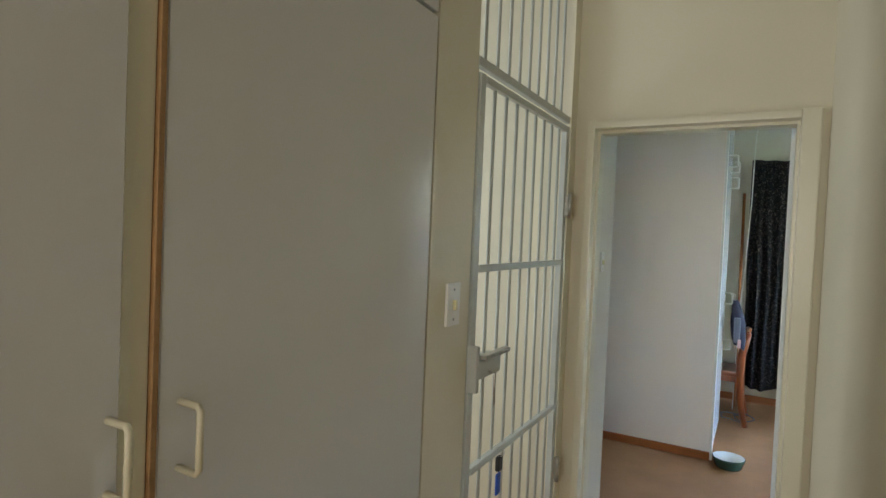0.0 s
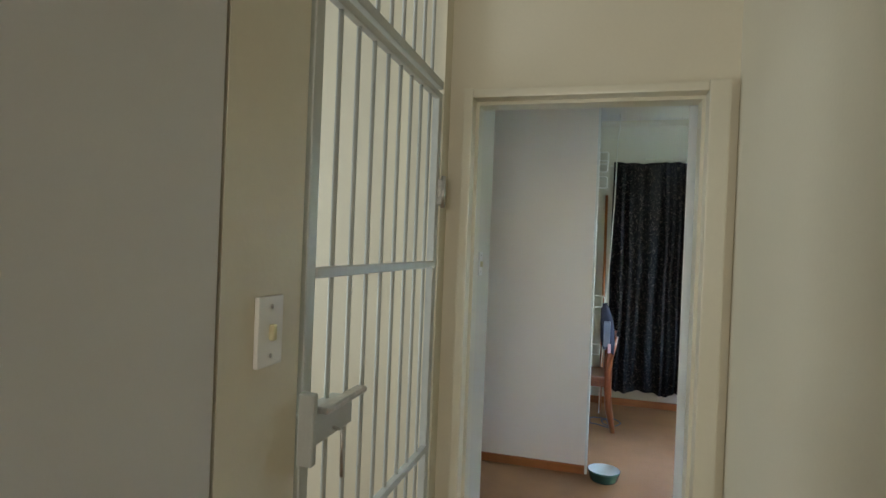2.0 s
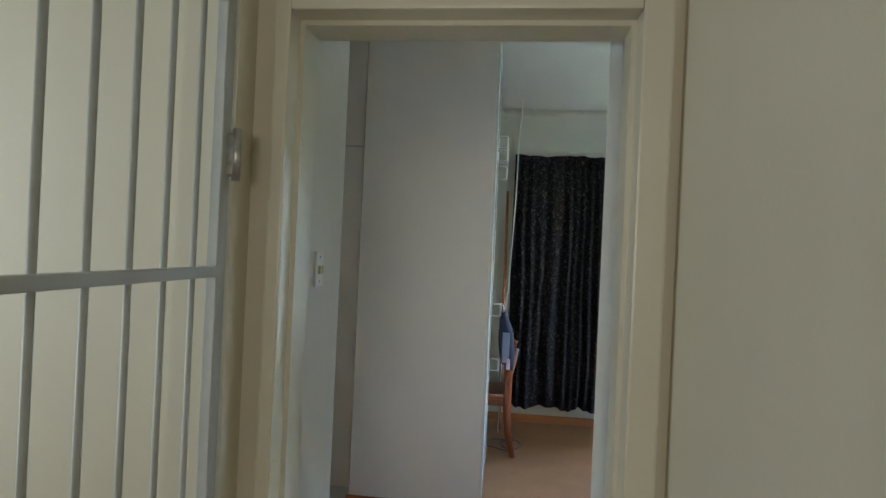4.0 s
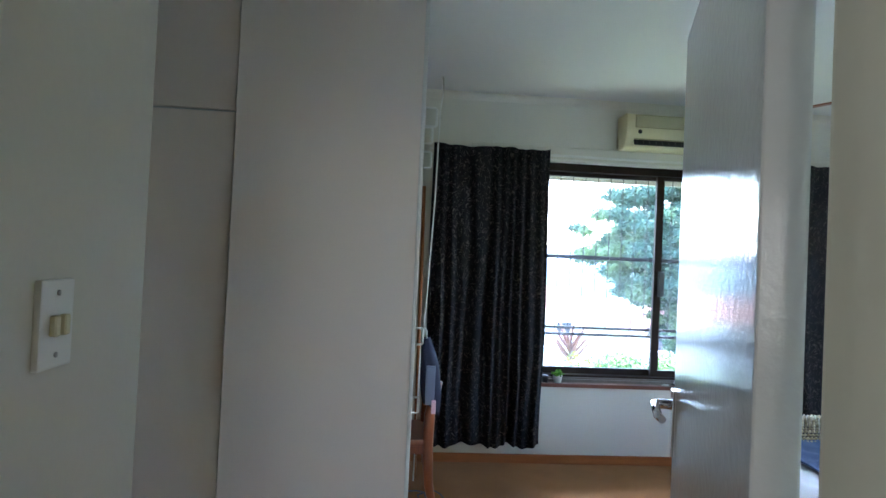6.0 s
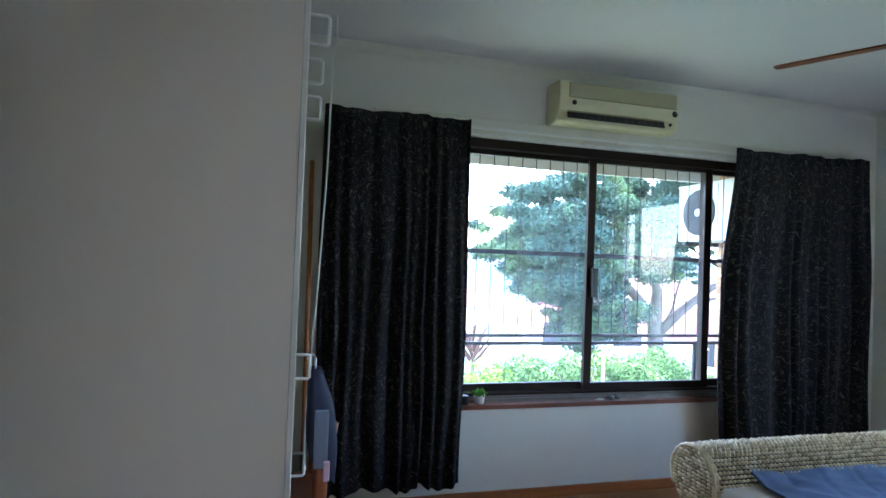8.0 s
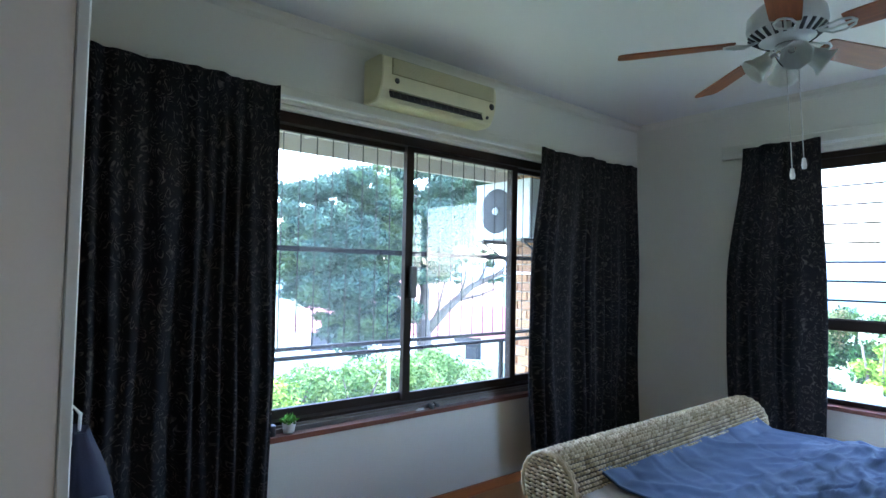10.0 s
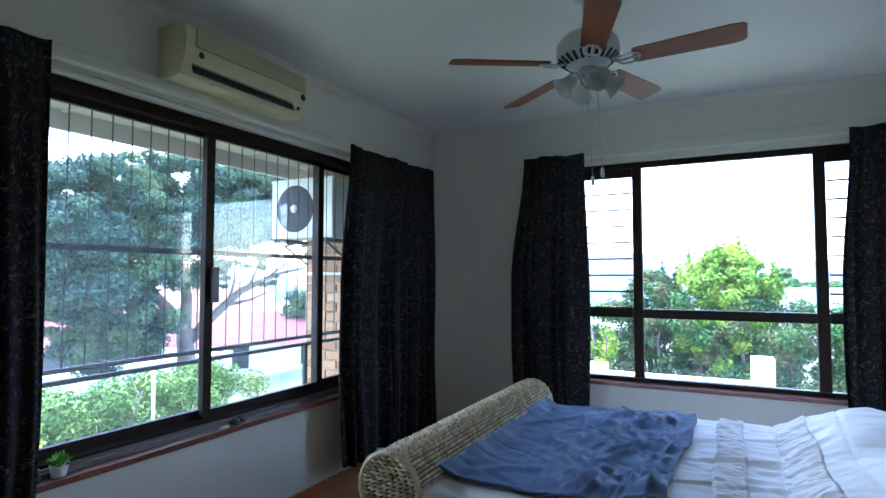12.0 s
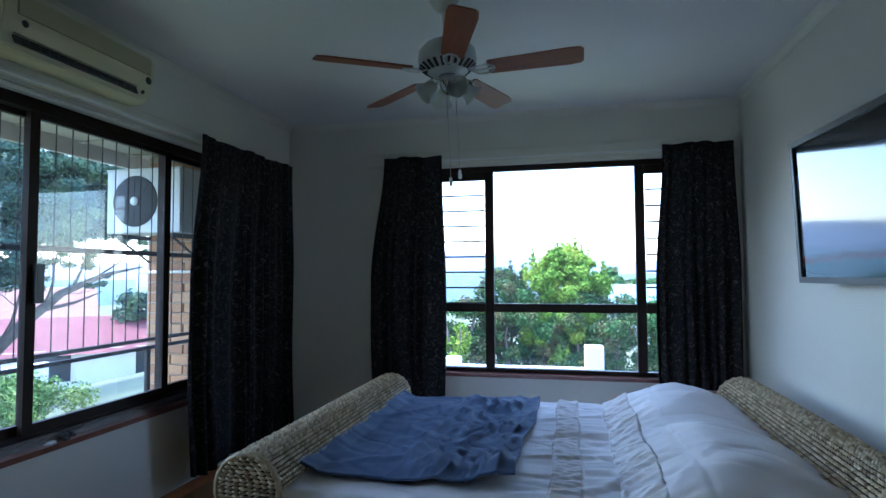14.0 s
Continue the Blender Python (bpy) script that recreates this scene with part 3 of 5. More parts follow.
# ---- east window with louvres ----
w2 = thing("window_2", "dark brown window with glass louvres at both sides", "window", kind="structure")
FX0, FX1 = 4.495, 4.555
GX = 4.525
part("window_frame", boxes((FX0, FX1, EY0, EY1, EZ1 - 0.045, EZ1), (FX0, FX1, EY0, EY1, EZ0, EZ0 + 0.035), (FX0, FX1, EY0, EY0 + 0.05, EZ0 + 0.035, EZ1 - 0.045), (FX0, FX1, EY1 - 0.05, EY1, EZ0 + 0.035, EZ1 - 0.045)), M_BRONZE, w2)
for y in (3.655, 4.898):
    part("mullion", bm_box(FX0, FX1, y - 0.037, y + 0.037, EZ0 + 0.036, EZ1 - 0.046, 0.004), M_BRONZE, w2)
for y0, y1 in ((EY0 + 0.051, 3.617), (3.693, 4.860), (4.936, EY1 - 0.051)):
    part("transom", bm_box(FX0, FX1, y0, y1, 1.143, 1.215, 0.004), M_BRONZE, w2)
    g = part("pane", bm_box(GX - 0.002, GX + 0.003, y0, y1, EZ0 + 0.036, 1.142), M_CLEAN, w2)
    g.visible_shadow = False
g = part("pane", bm_box(GX - 0.002, GX + 0.003, 3.693, 4.860, 1.216, EZ1 - 0.046), M_CLEAN, w2)
g.visible_shadow = False
for y0, y1 in ((EY0 + 0.051, 3.617), (4.936, EY1 - 0.051)):
    part("louvre_head", bm_box(FX0 + 0.005, FX1 - 0.005, y0, y1, 2.29, EZ1 - 0.046, 0.003), M_BRONZE, w2)
    for i in range(8):
        z = 1.288 + i * 0.134
        lv = part("louvre", bm_box(-0.003, 0.003, y0 + 0.004, y1 - 0.004, -0.070, 0.070), M_CLEAN, w2)
        lv.matrix_basis = pose(GX, 0, z, 0, -12, 0)
        lv.visible_shadow = False
        part("louvre_edge", bm_box(4.508, 4.514, y0 + 0.004, y1 - 0.004, z - 0.077, z - 0.062), M_GRILLE, w2)
    part("louvre_lever", bm_tube([(4.51, y0 + 0.02, 1.73), (4.46, y0 + 0.06, 1.74), (4.44, y0 + 0.10, 1.72)], 0.005, 6), M_DARK, w2)
part("window_sill", boxes((4.41, 4.449, EY0 - 0.05, EY1 + 0.05, EZ0 - 0.03, EZ0 - 0.002), (4.449, 4.67, EY0, EY1, EZ0 - 0.03, EZ0 - 0.002)), M_SILL, w2, "dark red-brown polished wooden sill")


# ---- curtains ----
def smooth01(t):
    t = max(0.0, min(1.0, t))
    return t * t * (3 - 2 * t)


def curtain(label, p, q, z0, z1, folds, seed, spread=(0.0, 0.0), out=(0, -1, 0)):
    """Gathered cloth between plan points p and q; spread moves its two edges outwards below the heading."""
    rng = random.Random(seed)
    p, q, out = Vector((*p, 0)), Vector((*q, 0)), Vector(out)
    nu, nv = folds * 10, 30
    phase, seq = rng.uniform(-0.7, 0.7), rng.uniform(0, 6)
    bm = bmesh.new()
    uv = bm.loops.layers.uv.new("UVMap")
    length = (q - p).length
    sheets = []
    for depth in (0.0, -0.006):
        grid = []
        for j in range(nv + 1):
            v = j / nv
            z = z1 + (z0 - z1) * v
            row = []
            for i in range(nu + 1):
                u = i / nu
                k = min(folds, max(0.0, folds * (u + 0.055 * math.sin(6.1 * u + seed) * math.sin(math.pi * u) + 0.020 * math.sin(17.0 * u + 2 * seed) * math.sin(math.pi * u))))
                a = (0.85 + 0.6 * math.sin(k * 1.9 + seq)) * (0.006 + 0.024 * min(1.0, v * 2.0))
                wave = math.sin(2 * math.pi * k + phase * math.sin(v * 2.2) + 0.5 * math.sin(k * 0.8 + 3 * v)) * a
                wave += 0.010 * math.sin(k * 3.1 + 5 * v + seed) * v
                bulge = smooth01(v * 2.2) * (1 - 0.25 * smooth01((v - 0.6) * 2.5))
                uu = u + (u * spread[1] - (1 - u) * spread[0]) * bulge
                uu += 0.012 * math.sin(v * 9 + seed * 2 + u * 7) * v
                hem = 0.018 * math.sin(k * 1.7 + seed) if j == nv else 0.0
                top = 0.006 * math.sin(k * 1.1 + seed) + 0.004 * math.sin(k * 2.9) if j == 0 else 0.0
                pos = p + (q - p) * uu + out * (wave + depth)
                row.append(bm.verts.new((pos.x, pos.y, z + hem + top)))
            grid.append(row)
        sheets.append(grid)
    front, back = sheets

    def face(vs, uvs):
        f = bm.faces.new(vs)
        f.smooth = True
        for l, c in zip(f.loops, uvs):
            l[uv].uv = c

    ripple = 1.6
    for s, grid in enumerate(sheets):
        for j in range(nv):
            for i in range(nu):
                cs = [(ii / nu * length * ripple, jj / nv * (z1 - z0)) for ii, jj in ((i, j), (i + 1, j), (i + 1, j + 1), (i, j + 1))]
                vs = [grid[j][i], grid[j][i + 1], grid[j + 1][i + 1], grid[j + 1][i]]
                if s:
                    vs.reverse(), cs.reverse()
                face(vs, cs)
    for j in range(nv):
        face([front[j][0], front[j + 1][0], back[j + 1][0], back[j][0]], [(0, 0)] * 4)
        face([front[j][nu], back[j][nu], back[j + 1][nu], front[j + 1][nu]], [(0, 0)] * 4)
    for i in range(nu):
        face([front[0][i], back[0][i], back[0][i + 1], front[0][i + 1]], [(0, 0)] * 4)
        face([front[nv][i], front[nv][i + 1], back[nv][i + 1], back[nv][i]], [(0, 0)] * 4)
    ob = thing("curtain", label, "curtain", group="patterned bedroom curtains")
    part("cloth", bm, M_CURTAIN, ob)
    return ob


C_LABEL = "black gathered curtain with a pale scroll pattern"
curtain(C_LABEL + " beside the sliding window", (0.10, 6.60), (0.98, 6.60), 0.18, 2.41, 11, 1, (0.0, 0.02))
curtain(C_LABEL + " drawn into the corner", (2.95, 6.60), (4.13, 6.57), 0.17, 2.41, 12, 2, (0.10, 0.03))
curtain(C_LABEL + " behind the footboard", (4.31, 5.275), (4.31, 5.79), 0.11, 2.483, 7, 3, (0.06, 0.24), (-1, 0, 0))
curtain(C_LABEL + " behind the headboard", (4.31, 2.985), (4.31, 3.50), 0.11, 2.483, 7, 4, (0.05, 0.13), (-1, 0, 0))
for label, a, b in (("white curtain rail over the sliding window", (0.08, 6.66), (4.14, 6.66)), ("white curtain rail over the louvred window", (4.38, 2.95), (4.38, 5.84))):
    rail = thing("curtain_rail", label, "curtain rail")
    x0, x1, y0, y1 = min(a[0], b[0]) - 0.008, max(a[0], b[0]) + 0.008, min(a[1], b[1]) - 0.008, max(a[1], b[1]) + 0.008
    zt = 2.375 if x1 - x0 > 1 else 2.445
    part("track", bm_box(x0, x1, y0, y1, zt, zt + 0.017, 0.002), M_WHITE, rail)
    for f in (0.05, 0.5, 0.95):
        px, py = x0 + (x1 - x0) * f, y0 + (y1 - y0) * f
        if x1 - x0 > 1:
            part("bracket", bm_box(px - 0.01, px + 0.01, py, 6.768, zt + 0.017, zt + 0.025), M_WHITE, rail)
        else:
            part("bracket", bm_box(px, 4.426, py - 0.01, py + 0.01, zt + 0.017, zt + 0.025), M_WHITE, rail)

# ---- indoor air conditioner ----
M_GREYVANE = plain("grey_vane_plastic", (0.10, 0.10, 0.09), 0.5, vary=0.1)
AX0, AX1 = 1.57, 2.46
ac = thing("air_conditioner", "old ivory split air conditioner above the window", "air conditioner", (-0.015, 6.768, 0.010))
ac.scale = (1, 0.95, 1)
bm = bmesh.new()
prof = [(0.0, 2.72), (-0.17, 2.72), (-0.205, 2.705), (-0.215, 2.66), (-0.212, 2.58), (-0.195, 2.52), (-0.165, 2.47), (-0.13, 2.455), (0.0, 2.455)]
a = [bm.verts.new((AX0, y, z)) for y, z in prof]
b = [bm.verts.new((AX1, y, z)) for y, z in prof]
for i in range(len(prof)):
    j = (i + 1) % len(prof)
    bm.faces.new((a[i], b[i], b[j], a[j]))
bm.faces.new(a[::-1]), bm.faces.new(b)
bmesh.ops.recalc_face_normals(bm, faces=bm.faces[:])
bmesh.ops.bevel(bm, geom=[e for e in bm.edges], offset=0.006, segments=2, affect="EDGES")
part("casing", bm, M_IVORY, ac)
intake = part("intake_grille", bm_box(AX0 + 0.06, AX1 - 0.03, -0.222, -0.214, 2.605, 2.70, 0.003), M_IVORYGRILLE, ac, "ribbed ivory intake grille")
for i in range(11):
    part("rib", bm_box(AX0 + 0.065, AX1 - 0.035, -0.226, -0.221, 2.61 + i * 0.008, 2.613 + i * 0.008), M_IVORY, intake)
outlet = part("outlet", bm_box(0, 0.72, -0.004, 0.006, -0.034, 0.034, 0.003), M_DARK, ac, "dark air outlet slot")
outlet.matrix_basis = pose(AX0 + 0.06, -0.193, 2.507, -24, 0, 0)
for i in range(14):
    part("vane", bm_box(0.02 + i * 0.05, 0.025 + i * 0.05, -0.0055, 0.0, -0.026, 0.012), M_GREYVANE, outlet)
part("louvre", bm_box(0.0, 0.72, -0.012, -0.006, 0.010, 0.016), M_IVORYGRILLE, outlet)
part("badge", bm_lathe([(0, 0), (0.017, 0), (0.015, 0.004), (0, 0.005)], (AX0 + 0.10, -0.214, 2.575), 14, axis=(0, -1, 0)), M_DARK, ac, "small dark oval badge")
part("lamp_window", bm_lathe([(0, 0), (0.022, 0), (0.02, 0.004), (0, 0.005)], (AX1 - 0.04, -0.212, 2.575), 14, axis=(0, -1, 0)), M_DARK, ac)
part("sensor", bm_lathe([(0, 0), (0.012, 0), (0.011, 0.005), (0, 0.006)], (AX1 - 0.06, -0.19, 2.505), 12, axis=(0, -0.9, -0.4)), M_DARK, ac)

# ---- ceiling fan ----
FZ = 2.445
fan = thing("ceiling_fan", "white ceiling fan with red-brown wooden blades and frosted lamp shades", "ceiling fan", (2.353, 4.796, FZ))
fan.matrix_world = pose(2.353, 4.796, FZ, -2.5, 0, 0)
part("canopy", bm_lathe([(0, TOP - FZ), (0.075, TOP - FZ), (0.072, TOP - FZ - 0.03), (0.045, TOP - FZ - 0.07), (0.02, TOP - FZ - 0.08), (0, TOP - FZ - 0.08)]), M_FANBODY, fan)
part("rod", bm_lathe([(0, 0.1), (0.013, 0.1), (0.013, TOP - FZ - 0.07), (0, TOP - FZ - 0.07)], seg=12), M_FANBODY, fan)
motor = part("motor_housing", bm_lathe([(0, 0.17), (0.06, 0.17), (0.11, 0.155), (0.142, 0.12), (0.147, 0.075), (0.135, 0.045), (0.10, 0.02), (0.05, 0.0), (0, 0.0)], seg=32), M_FANBODY, fan)
for i in range(24):
    an = 2 * math.pi * i / 24
    v = part("vent", bm_box(-0.024, 0.024, -0.0065, 0.0065, -0.003, 0.003), M_DARK, motor)
    v.matrix_basis = pose(0.122 * math.cos(an), 0.122 * math.sin(an), 0.0335, 0, 0, math.degrees(an)) @ pose(0, 0, 0, 0, -38, 0)
for i in range(5):
    an = 197.65 + 72 * i
    bl = bmesh.new()
    outline = [(0.20, -0.050), (0.215, -0.054), (0.595, -0.066), (0.64, -0.060), (0.655, -0.045), (0.655, 0.045), (0.64, 0.060), (0.595, 0.066), (0.215, 0.054), (0.20, 0.050)]
    up = [bl.verts.new((x, y, 0.004)) for x, y in outline]
    dn = [bl.verts.new((x, y, -0.003)) for x, y in outline]
    bl.faces.new(up), bl.faces.new(dn[::-1])
    for k in range(len(outline)):
        k2 = (k + 1) % len(outline)
        bl.faces.new((up[k2], up[k], dn[k], dn[k2]))
    bmesh.ops.recalc_face_normals(bl, faces=bl.faces[:])
    blade = part("blade", bl, M_BLADE, fan)
    blade.matrix_basis = pose(0, 0, 0.02, 0, 0, an) @ pose(0, 0, 0, -13, 0, 0)
    iron = bmesh.new()
    for s in (-1, 0, 1):
        bm_tube([(0.10, 0, 0.006), (0.15, s * 0.030, -0.012), (0.19, s * 0.038, -0.010), (0.225, s * 0.022, -0.007), (0.235, 0, -0.006)], 0.005, 6, iron)
    ir = part("blade_iron", iron, M_FANBODY, blade, "scrolled white blade bracket")
part("light_hub", bm_lathe([(0, 0.0), (0.045, 0.0), (0.05, -0.03), (0.04, -0.06), (0.025, -0.085), (0.012, -0.095), (0, -0.095)]), M_CHROME, fan, "bright metal light hub")
for i in range(4):
    an = math.radians(30 + 90 * i)
    d = Vector((math.cos(an), math.sin(an), -0.75)).normalized()
    base = Vector((math.cos(an) * 0.05, math.sin(an) * 0.05, -0.035))
    arm = part("lamp_arm", bm_tube([base * 0.6, base, base + d * 0.03], 0.009, 8), M_FANBODY, fan)
    sh = bmesh.new()
    segs = 24
    prof = [(0.018, 0.0), (0.029, 0.011), (0.036, 0.030), (0.039, 0.050), (0.050, 0.070), (0.057, 0.082)]
    rings = []
    for side in (0, 1):
        for r, h in (prof if side == 0 else prof[::-1]):
            rr = []
            for k in range(segs):
                flute = 1 + (0.05 if h > 0.05 else 0.0) * math.cos(k * 2 * math.pi * 8 / segs)
                rad = (r - 0.003 * side) * flute
                rr.append(sh.verts.new((rad * math.cos(2 * math.pi * k / segs), rad * math.sin(2 * math.pi * k / segs), h)))
            rings.append(rr)
    for r0, r1 in zip(rings, rings[1:]):
        for k in range(segs):
            f = sh.faces.new((r0[k], r0[(k + 1) % segs], r1[(k + 1) % segs], r1[k]))
            f.smooth = True
    sh.transform(Matrix.Translation(base + d * 0.022) @ Vector((0, 0, 1)).rotation_difference(d).to_matrix().to_4x4())
    bmesh.ops.recalc_face_normals(sh, faces=sh.faces[:])
    part("shade", sh, M_MILKY, arm, "frosted fluted glass shade")
for x, y, l in ((0.02, 0.015, 0.50), (0.0, -0.035, 0.47)):
    ch = part("pull_chain", bm_tube([(x, y, -0.08), (x, y, -l)], 0.0016, 6), M_STEEL, fan)
    part("chain_knob", bm_lathe([(0, 0), (0.006, -0.004), (0.010, -0.03), (0.008, -0.045), (0, -0.048)], (x, y, -l), 10), M_WHITE, ch)

# ---- bed ----
def weave(curve, x0, x1, cell_x, cell_s, thick):
    """Plaited strands over the strip swept along x over a (y, z) curve: one bulging knot a cell."""
    pts = [Vector((0, y, z)) for y, z in curve]
    acc = [0.0]
    for p, q in zip(pts, pts[1:]):
        acc.append(acc[-1] + (q - p).length)

    def at(s):
        s = max(0.0, min(acc[-1] - 1e-6, s))
        k = max(i for i in range(len(acc) - 1) if acc[i] <= s)
        t = (s - acc[k]) / (acc[k + 1] - acc[k])
        d = (pts[k + 1] - pts[k]).normalized()
        return pts[k].lerp(pts[k + 1], t), d

    rng = random.Random(5)
    verts, faces = [], []
    ns, nx = int(acc[-1] / cell_s), int((x1 - x0) / cell_x)
    for j in range(ns):
        c, d = at((j + 0.5) * cell_s)
        nrm = Vector((0, -d.z, d.y))
        for i in range(nx):
            x = x0 + (i + 0.5 + 0.5 * (j % 2)) * cell_x
            if x > x1:
                continue
            hx, hs, h = cell_x * 0.38, cell_s * 0.40, thick * rng.uniform(0.75, 1.2)
            sk = rng.uniform(-0.15, 0.15) + 0.28
            o = len(verts)
            for u, v, w in ((-1, -0.45, -0.5), (-1, 0.45, -0.5), (-0.45, -1, 0.35), (-0.45, 1, 0.35), (0.45, -1, 0.35), (0.45, 1, 0.35), (1, -0.45, -0.5), (1, 0.45, -0.5), (-0.4, 0, 1.0), (0.4, 0, 1.0)):
                verts.append(tuple(c + Vector((x + u * hx, 0, 0)) + d * (v * hs + u * sk * hs) + nrm * (w * h)))
            for f in ((0, 2, 8), (0, 8, 1), (1, 8, 3), (2, 4, 9, 8), (3, 8, 9, 5), (4, 6, 9), (6, 7, 9), (7, 5, 9)):
                faces.append(tuple(o + k for k in f))
    me = bpy.data.meshes.new("weave")
    me.from_pydata(verts, [], faces)
    me.materials.append(M_WICKER)
    for p in me.polygons:
        p.use_smooth = True
    return me


BX0, BX1 = 1.74, 3.62
bed = thing("bed", "double bed with rolled woven seagrass head and foot boards", "bed", (0, 0, 0))


def bed_end(name, ry, rz, r, z_foot, flip):
    """A rolled board; flip 1 rolls away to +y, -1 to -y."""
    arc = []
    for k in range(15):
        an = math.radians(-35 + k * (250 / 14))
        arc.append((ry - flip * r * math.cos(an) * -1 * -1, rz + r * math.sin(an)))
    curve = [(ry - flip * (r * 0.72), z_foot), (ry - flip * r * 0.80, rz - r * 0.9)] + arc
    core = bmesh.new()
    loop = [(y, z) for y, z in curve] + [(ry - flip * (r * 0.2), rz - r * 0.75), (ry - flip * (r * 0.3), z_foot)]
    cy = sum(p[0] for p in loop) / len(loop)
    inner = [(y + (ry - y) * 0.03, z + (rz - z) * 0.02) for y, z in loop]
    a = [core.verts.new((BX0 + 0.012, y, z)) for y, z in inner]
    b = [core.verts.new((BX1 - 0.012, y, z)) for y, z in inner]
    for i in range(len(loop)):
        j = (i + 1) % len(loop)
        core.faces.new((a[i], a[j], b[j], b[i]))
    core.faces.new(a), core.faces.new(b[::-1])
    bmesh.ops.recalc_face_normals(core, faces=core.faces[:])
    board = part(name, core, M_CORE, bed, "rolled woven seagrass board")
    use = curve if flip > 0 else curve[::-1]
    wv = new("weave", weave(use, BX0, BX1, 0.0225, 0.0180, 0.0135))
    wv.parent = board
    tagged(wv, kind="stuff")
    for x in (BX0, BX1):
        for o, rr in ((0.0, 0.010), (0.014 if x == BX0 else -0.014, 0.009)):
            rim = bmesh.new()
            pts = []
            n = len(curve)
            for i, (y, z) in enumerate(curve):
                pts.append((x + o, y + (0.0), z))
            dense = []
            for i in range(n - 1):
                for s in range(4):
                    t = s / 4
                    dense.append(Vector(pts[i]).lerp(Vector(pts[i + 1]), t) + Vector((0.003 * math.sin((i * 4 + s) * 1.6), 0, 0.003 * math.cos((i * 4 + s) * 1.6))))
            bm_tube(dense, rr, 7, rim)
            part("rim", rim, M_WICKER, board, "braided rim")
        ends = bmesh.new()
        z = rz - r + 0.012
        while z < rz + r - 0.01:
            half = math.sqrt(max(0.0, r * r - (z - rz) ** 2)) * 0.92
            n = max(2, int(half * 2 / 0.03))
            for i in range(n):
                y0, y1 = ry - half + 2 * half * i / n, ry - half + 2 * half * (i + 1) / n
                bm_tube([(x, y0, z - 0.003), (x + (-0.006 if x == BX0 else 0.006), (y0 + y1) / 2, z), (x, y1, z + 0.003)], [0.004, 0.008, 0.004], 5, ends)
            z += 0.0165
        e = part("end_weave", ends, M_WICKER, board, "plaited end")
        tagged(e, kind="stuff")
    return board


bed_end("footboard", 5.50, 0.605, 0.14, 0.05, 1)
bed_end("headboard", 3.165, 0.645, 0.15, 0.05, -1)
part("base", bm_box(BX0 + 0.08, BX1 - 0.08, 3.28, 5.40, 0.06, 0.34, 0.01), M_WICKER, bed, "woven bed base")
for lx in (BX0 + 0.1, BX1 - 0.1):
    for ly in (3.4, 5.35):
        part("leg", bm_box(lx - 0.03, lx + 0.03, ly - 0.03, ly + 0.03, 0.0, 0.06), M_EDGE, bed)
mt = thing("mattress", "deep pale mattress on the woven bed", "mattress", bm=bm_box(BX0 + 0.05, BX1 - 0.05, 3.34, 5.38, 0.341, 0.56, 0.04, 3), mat=M_DUVET)


def cloth_sheet(name, label, category, mat, nx, ny, fn, thick=0.02, parent=None):
    """A draped sheet from fn(u, v) -> point, closed underneath."""
    bm = bmesh.new()
    top = [[bm.verts.new(fn(i / nx, j / ny)) for i in range(nx + 1)] for j in range(ny + 1)]
    low = [[bm.verts.new(v.co - Vector((0, 0, thick))) for v in row] for row in top]
    for j in range(ny):
        for i in range(nx):
            bm.faces.new((top[j][i], top[j][i + 1], top[j + 1][i + 1], top[j + 1][i])).smooth = True
            bm.faces.new((low[j][i], low[j + 1][i], low[j + 1][i + 1], low[j][i + 1])).smooth = True
    rim = [top[0][i] for i in range(nx)] + [top[j][nx] for j in range(ny)] + [top[ny][i] for i in range(nx, 0, -1)] + [top[j][0] for j in range(ny, 0, -1)]
    rim2 = [low[0][i] for i in range(nx)] + [low[j][nx] for j in range(ny)] + [low[ny][i] for i in range(nx, 0, -1)] + [low[j][0] for j in range(ny, 0, -1)]
    for k in range(len(rim)):
        k2 = (k + 1) % len(rim)
        bm.faces.new((rim[k], rim2[k], rim2[k2], rim[k2])).smooth = True
    bmesh.ops.recalc_face_normals(bm, faces=bm.faces[:])
    if parent:
        return part(name, bm, mat, parent)
    return thing(name, label, category, bm=bm, mat=mat)


BANDS = ((4.25, 0.075), (3.96, 0.085))


